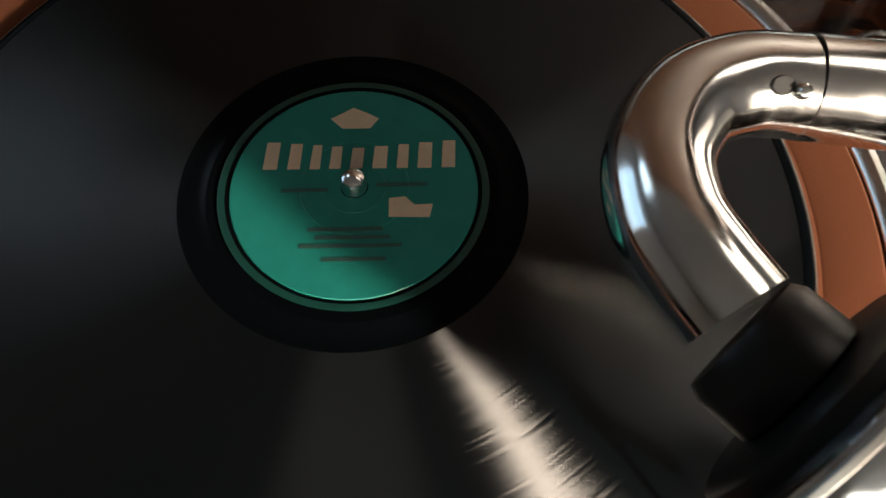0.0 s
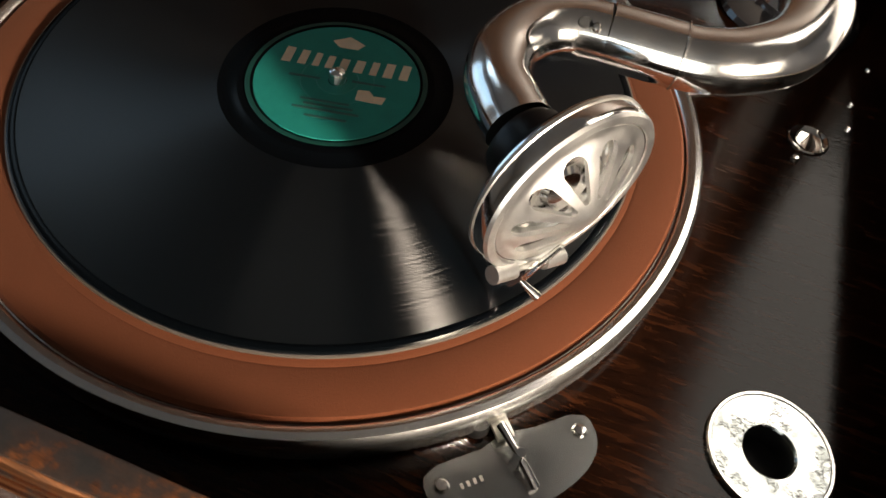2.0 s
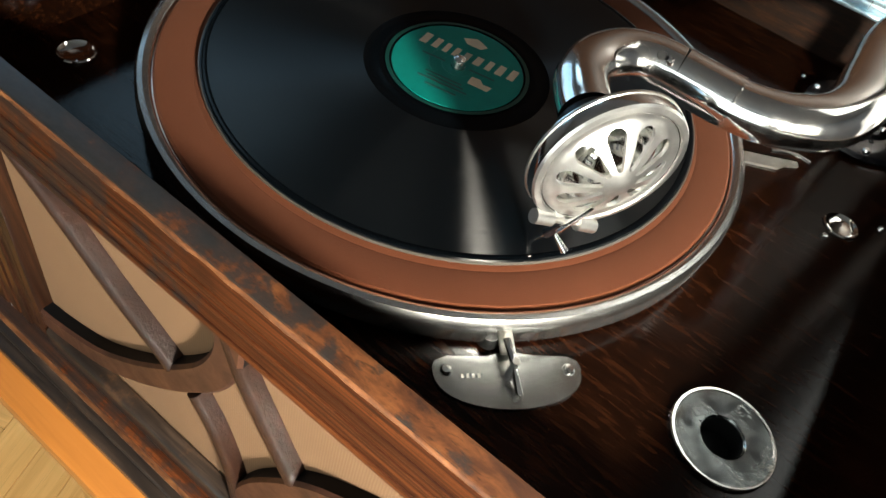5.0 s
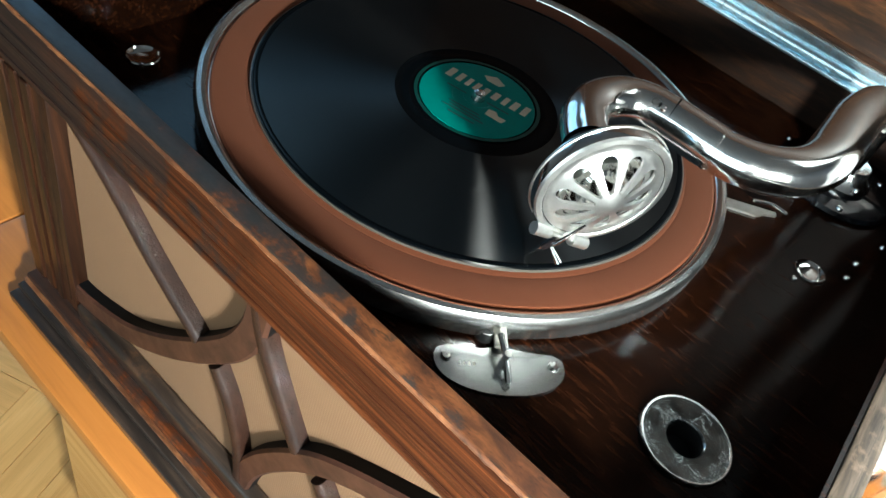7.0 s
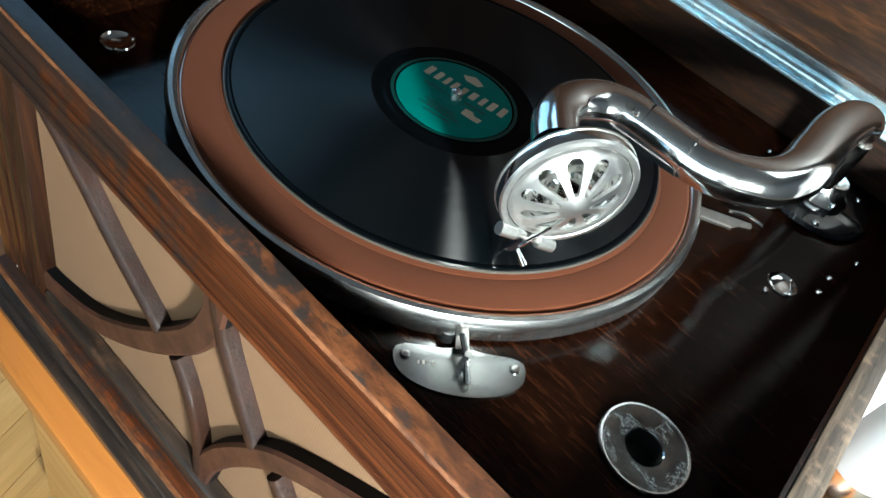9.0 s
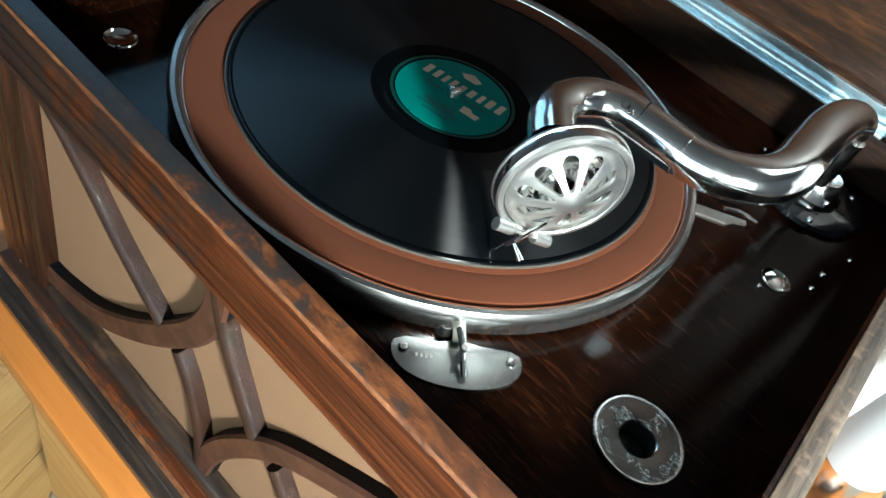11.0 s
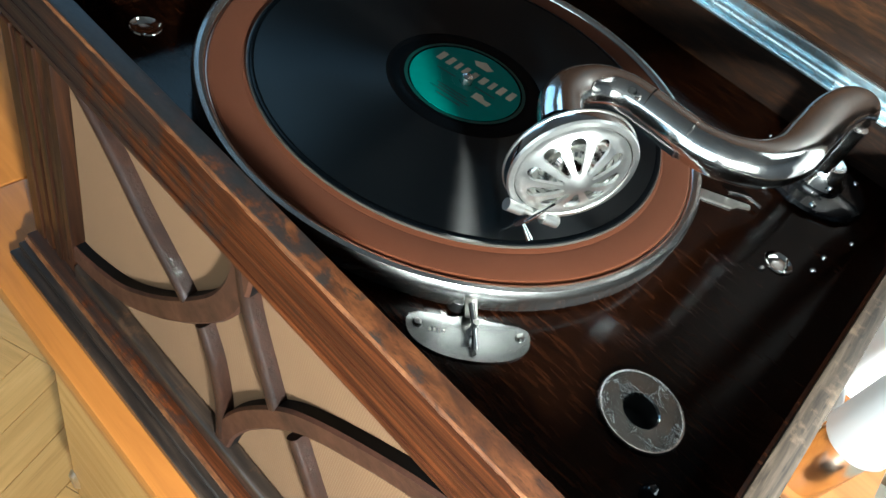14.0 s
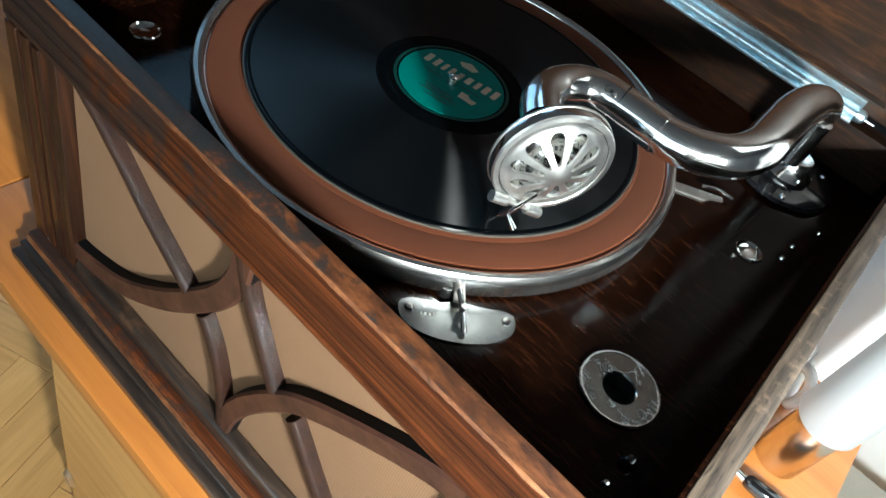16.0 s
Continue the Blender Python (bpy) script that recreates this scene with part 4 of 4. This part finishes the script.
# half-moon outline between its two screws
bc = Vector((0.1150, -0.1145))
ux = Vector((0.0372, 0.0355)).normalized()
uy = Vector((ux.y, -ux.x))
out = []
for i in range(25):
    a = math.pi * i / 24
    out.append((0.0298 * math.cos(a), 0.0175 * math.sin(a) ** 0.8))
out += [(-0.0285, -0.0032), (-0.0235, -0.0052), (-0.008, -0.0048), (0.0, -0.0070), (0.012, -0.0052), (0.0245, -0.0048), (0.0290, -0.0028)]
BM = Matrix(((ux.x, uy.x, 0, bc.x), (ux.y, uy.y, 0, bc.y), (0, 0, -1, DECK + 0.0014), (0, 0, 0, 1)))
part("plate", bmesh_on(plate(out, 0.0014, None, (), 0.0), BM), PLATE, brake)
for p in ((-0.0245, 0.0012), (0.0245, 0.0012)):
    q = bc + ux * p[0] + uy * p[1]
    part("screw", lathe([(0, 0.0019), (0.0017, 0.0017), (0.0026, 0.0004), (0.0026, 0)], 18, Matrix.Translation((q.x, q.y, DECK + 0.0014))), NICKEL, brake)
for k in range(4):
    q = bc + ux * (-0.0185 + 0.0022 * k) + uy * 0.0036
    part("print_bar", bmesh_on(boxed(-0.0005, 0.0005, -0.0009, 0.0009, 0.0, 0.00010), Matrix(((ux.x, uy.x, 0, q.x), (ux.y, uy.y, 0, q.y), (0, 0, 1, DECK + 0.00142), (0, 0, 0, 1)))), STEEL, brake)
l0, l1, l2 = (bc + ux * a + uy * b for a, b in ((-0.001, -0.008), (0.0005, 0.003), (0.002, 0.0125)))
part("lever", tube([(l0.x, l0.y, DECK + 0.009), (l1.x, l1.y, DECK + 0.0075), (l2.x, l2.y, DECK + 0.0030)], [0.0016, 0.0013, 0.0018], 14), NICKEL, brake)
part("lever_stem", tube([(l1.x, l1.y, DECK + 0.0012), (l1.x, l1.y, DECK + 0.0112)], [0.0022, 0.0022, 0.0016], 14, smooth=False), NICKEL, brake)
part("brake_arm", bmesh_on(boxed(-0.0030, 0.0030, -0.020, -0.004, 0.0, 0.0022, 0.0005), Matrix(((ux.x, uy.x, 0, bc.x), (ux.y, uy.y, 0, bc.y), (0, 0, 1, DECK + 0.0035), (0, 0, 0, 1)))), STEEL, brake)
part("brake_pad", lathe([(0.0, 0.006), (0.0042, 0.006), (0.0046, 0.003), (0.0046, 0.0)], 20, Matrix.Translation((bc.x + ux.x * -0.006 + uy.x * -0.013, bc.y + ux.y * -0.006 + uy.y * -0.013, DECK))), RUBBER, brake)

cup = thing("needle_cup", (0.1945, -0.0805, DECK), "large mottled nickel needle cup sunk in the deck", "needle cup")
part("bezel", lathe([(0.0196, 0.0017), (0.0092, 0.0012), (0.0085, 0.0004)], 72, Matrix.Translation((0.1945, -0.0805, DECK))), MIRROR, cup, "scratched mirror-bright disc")
part("rim", lathe([(0.0209, 0.0), (0.0212, 0.0014), (0.0207, 0.0023), (0.0199, 0.0022), (0.0195, 0.0015)], 72, Matrix.Translation((0.1945, -0.0805, DECK))), NICKEL_RIM, cup)
part("well", lathe([(0.0086, 0.0008), (0.0084, -0.0040), (0.0078, -0.0100), (0.0, -0.0112)], 48, Matrix.Translation((0.1945, -0.0805, DECK))), DARK, cup, "dark hollow")


def well(x, y, sx, sy):
    """A small bright needle well with a screw beside it."""
    t = thing("needle_well", (x, y, DECK), "small polished nickel needle well beside a screw", "needle well", "needle wells in the deck")
    part("bowl", lathe([(0.0084, 0.0006), (0.0079, 0.0001), (0.0066, -0.0007), (0.0045, -0.0012), (0.0022, -0.0014), (0.0, -0.0015)], 40, Matrix.Translation((x, y, DECK))), POLISHED, t)
    part("lip", lathe([(0.0094, 0.0), (0.0092, 0.0007), (0.0087, 0.0011), (0.0082, 0.0006)], 40, Matrix.Translation((x, y, DECK))), POLISHED, t)
    part("screw", lathe([(0, 0.0020), (0.0013, 0.0017), (0.0019, 0.0004), (0.0019, 0)], 16, Matrix.Translation((sx, sy, DECK))), NICKEL, t)


for w in WELLS:
    well(*w)

for x, y in ((0.2155, 0.1105), (0.2150, 0.0925), (0.2235, 0.1420), (0.2165, -0.1265), (0.1380, 0.1950)):
    s = thing("deck_screw", (x, y, DECK), "small nickel screw in the dark deck", "screw", "deck screws")
    part("head", lathe([(0, 0.0016), (0.0012, 0.0014), (0.0018, 0.0)], 16, Matrix.Translation((x, y, DECK))), NICKEL, s)
knob = thing("lock_stud", (0.2185, -0.1105, DECK), "small black domed stud on the deck", "stud")
part("dome", lathe([(0, 0.0052), (0.0022, 0.0048), (0.0038, 0.0030), (0.0042, 0.0), (0.0, 0.0)], 28, Matrix.Translation((0.2185, -0.1105, DECK))), BLACK, knob)
rest = thing("arm_rest", (0.146, 0.101, DECK), "flat nickel bracket beside the turntable", "bracket")
part("strap", plate([(-0.024, -0.004), (0.002, -0.0045), (0.007, -0.001), (0.015, 0.0005), (0.015, 0.004), (-0.024, 0.004)], 0.0015, Matrix.Translation((0.152, 0.094, DECK)) @ pose(0, 0, 0, 0, 0, 32)), STEEL, rest)
part("spring", tube([(0.148, 0.098, DECK + 0.004), (0.158, 0.106, DECK + 0.004), (0.168, 0.108, DECK + 0.003)], 0.0012, 10), NICKEL, rest)

# ---- beside the cabinet ----
LX, LY = 0.3235, 0.1465
tl = thing("table_lamp", (LX, LY, BASE), "small lit lamp with a frosted glass cylinder on a steel base", "lamp")
part("base", lathe([(0, BASE), (0.0190, BASE), (0.0197, BASE + 0.001), (0.0197, BASE + 0.0645), (0.0, BASE + 0.0645)], 64, Matrix.Translation((LX, LY, 0))), COPPER, tl, "brushed steel base")
part("shade", lathe([(0.0199, BASE + 0.062), (0.0225, BASE + 0.0625), (0.0245, BASE + 0.066), (0.0245, BASE + 0.240), (0.022, BASE + 0.246), (0.0, BASE + 0.247)], 64, Matrix.Translation((LX, LY, 0))), FROST, tl, "frosted white glass shade")

JX, JY = 0.330, 0.325
jug = thing("white_jug", (JX, JY, BASE), "tall glossy white enamel jug with a loop handle", "jug")
part("body", lathe([(0, BASE), (0.066, BASE), (0.070, BASE + 0.004), (0.070, BASE + 0.20), (0.060, BASE + 0.25), (0.058, BASE + 0.28), (0.055, BASE + 0.28), (0.057, BASE + 0.25), (0.060, BASE + 0.20), (0, BASE + 0.19)], 64, Matrix.Translation((JX, JY, 0))), ENAMEL, jug)
part("handle", tube([(0.300, 0.268, BASE + 0.022), (0.2920, 0.225, BASE + 0.020), (0.2980, 0.220, BASE + 0.033), (0.3055, 0.210, BASE + 0.037), (0.3110, 0.205, BASE + 0.0275), (0.3108, 0.200, BASE + 0.016), (0.3078, 0.200, BASE + 0.0065), (0.3050, 0.225, BASE + 0.0065), (0.305, 0.268, BASE + 0.010)], 0.0050, 16), ENAMEL, jug)
panel = thing("white_board", (0.52, 0.60, FLOOR), "white painted panel standing behind the table", "panel")
part("board", boxed(0.385, 1.15, 0.52, 0.54, FLOOR, 0.35, 0.003), ENAMEL, panel)
stool = thing("upholstered_stool", (0.56, 0.12, FLOOR), "grey-beige upholstered stool beside the table", "stool")
part("cushion", boxed(0.40, 0.78, -0.12, 0.40, -0.46, -0.38, 0.012, 3), plain("grey_fabric", (0.30, 0.27, 0.22), 0.9, 0.12, 300, 0.3), stool)
for lx in (0.43, 0.72):
    for ly in (-0.09, 0.34):
        part("leg", boxed(lx, lx + 0.03, ly, ly + 0.03, FLOOR, -0.4605, 0.003), TABLE_WOOD, stool)

crank = thing("winding_crank", (0.33, 0.05, BASE), "nickel winding crank with a black handle, lying on the table", "crank")
part("rod", tube([(0.2860, 0.1010, BASE + 0.006), (0.3110, 0.0990, BASE + 0.006)], 0.0036, 16, smooth=False), NICKEL, crank)
part("grip", tube([(0.3110, 0.0990, BASE + 0.007), (0.3140, 0.0985, BASE + 0.0075), (0.3260, 0.0985, BASE + 0.0080), (0.3520, 0.1000, BASE + 0.0075), (0.3600, 0.1005, BASE + 0.007)], [0.0045, 0.0062, 0.0070, 0.0074, 0.0050], 20), BLACK, crank, "black lacquered grip")

# ---- parquet ----
PL, PW = 0.36, 0.07


def plank_mesh():
    bm = boxed(-PL / 2 + 0.0005, PL / 2 - 0.0005, -PW / 2 + 0.0005, PW / 2 - 0.0005, -0.008, 0.0, 0.0008, 1)
    me = bpy.data.meshes.new("plank")
    bm.to_mesh(me)
    bm.free()
    me.materials.append(PARQUET)
    return me


plank = plank_mesh()
floor_ob = bpy.data.objects["floor"]
corners = [(v.co.x, v.co.y, v.co.z) for v in plank.vertices]
sides = [tuple(p.vertices) for p in plank.polygons]
far_verts, far_faces = [], []
for i in range(-50, 50):
    for j in range(-9, 9):
        for s in (0, 1):
            # herringbone: pairs at right angles, stepped by a plank's width
            bx = i * PW + j * PL + (PL / 2 if s == 0 else PW / 2)
            by = i * PW - j * PL + (PW / 2 if s == 0 else PL / 2 + PW)
            c, sn = math.cos(radians(20)), math.sin(radians(20))
            x, y = c * bx - sn * by - 0.35, sn * bx + c * by - 0.35
            if not (RX0 + 0.19 < x < RX1 - 0.19 and RY0 + 0.19 < y < RY1 - 0.19):
                continue
            m = pose(x, y, FLOOR, 0, 0, 20 + (0 if s == 0 else 90))
            if x < 0.5 and -1.5 < y < 0.75:
                o = new("plank", plank)
                o.parent = floor_ob
                o.matrix_basis = m
            else:
                # the rest of the floor, away from the gramophone, is one sheet of planks
                k = len(far_verts)
                far_verts += [tuple(m @ Vector(q)) for q in corners]
                far_faces += [tuple(v + k for v in f) for f in sides]
far = bpy.data.meshes.new("far_planks")
far.from_pydata(far_verts, [], far_faces)
far.materials.append(PARQUET)
tagged(new("far_planks", far), "", "", "", "stuff").parent = floor_ob
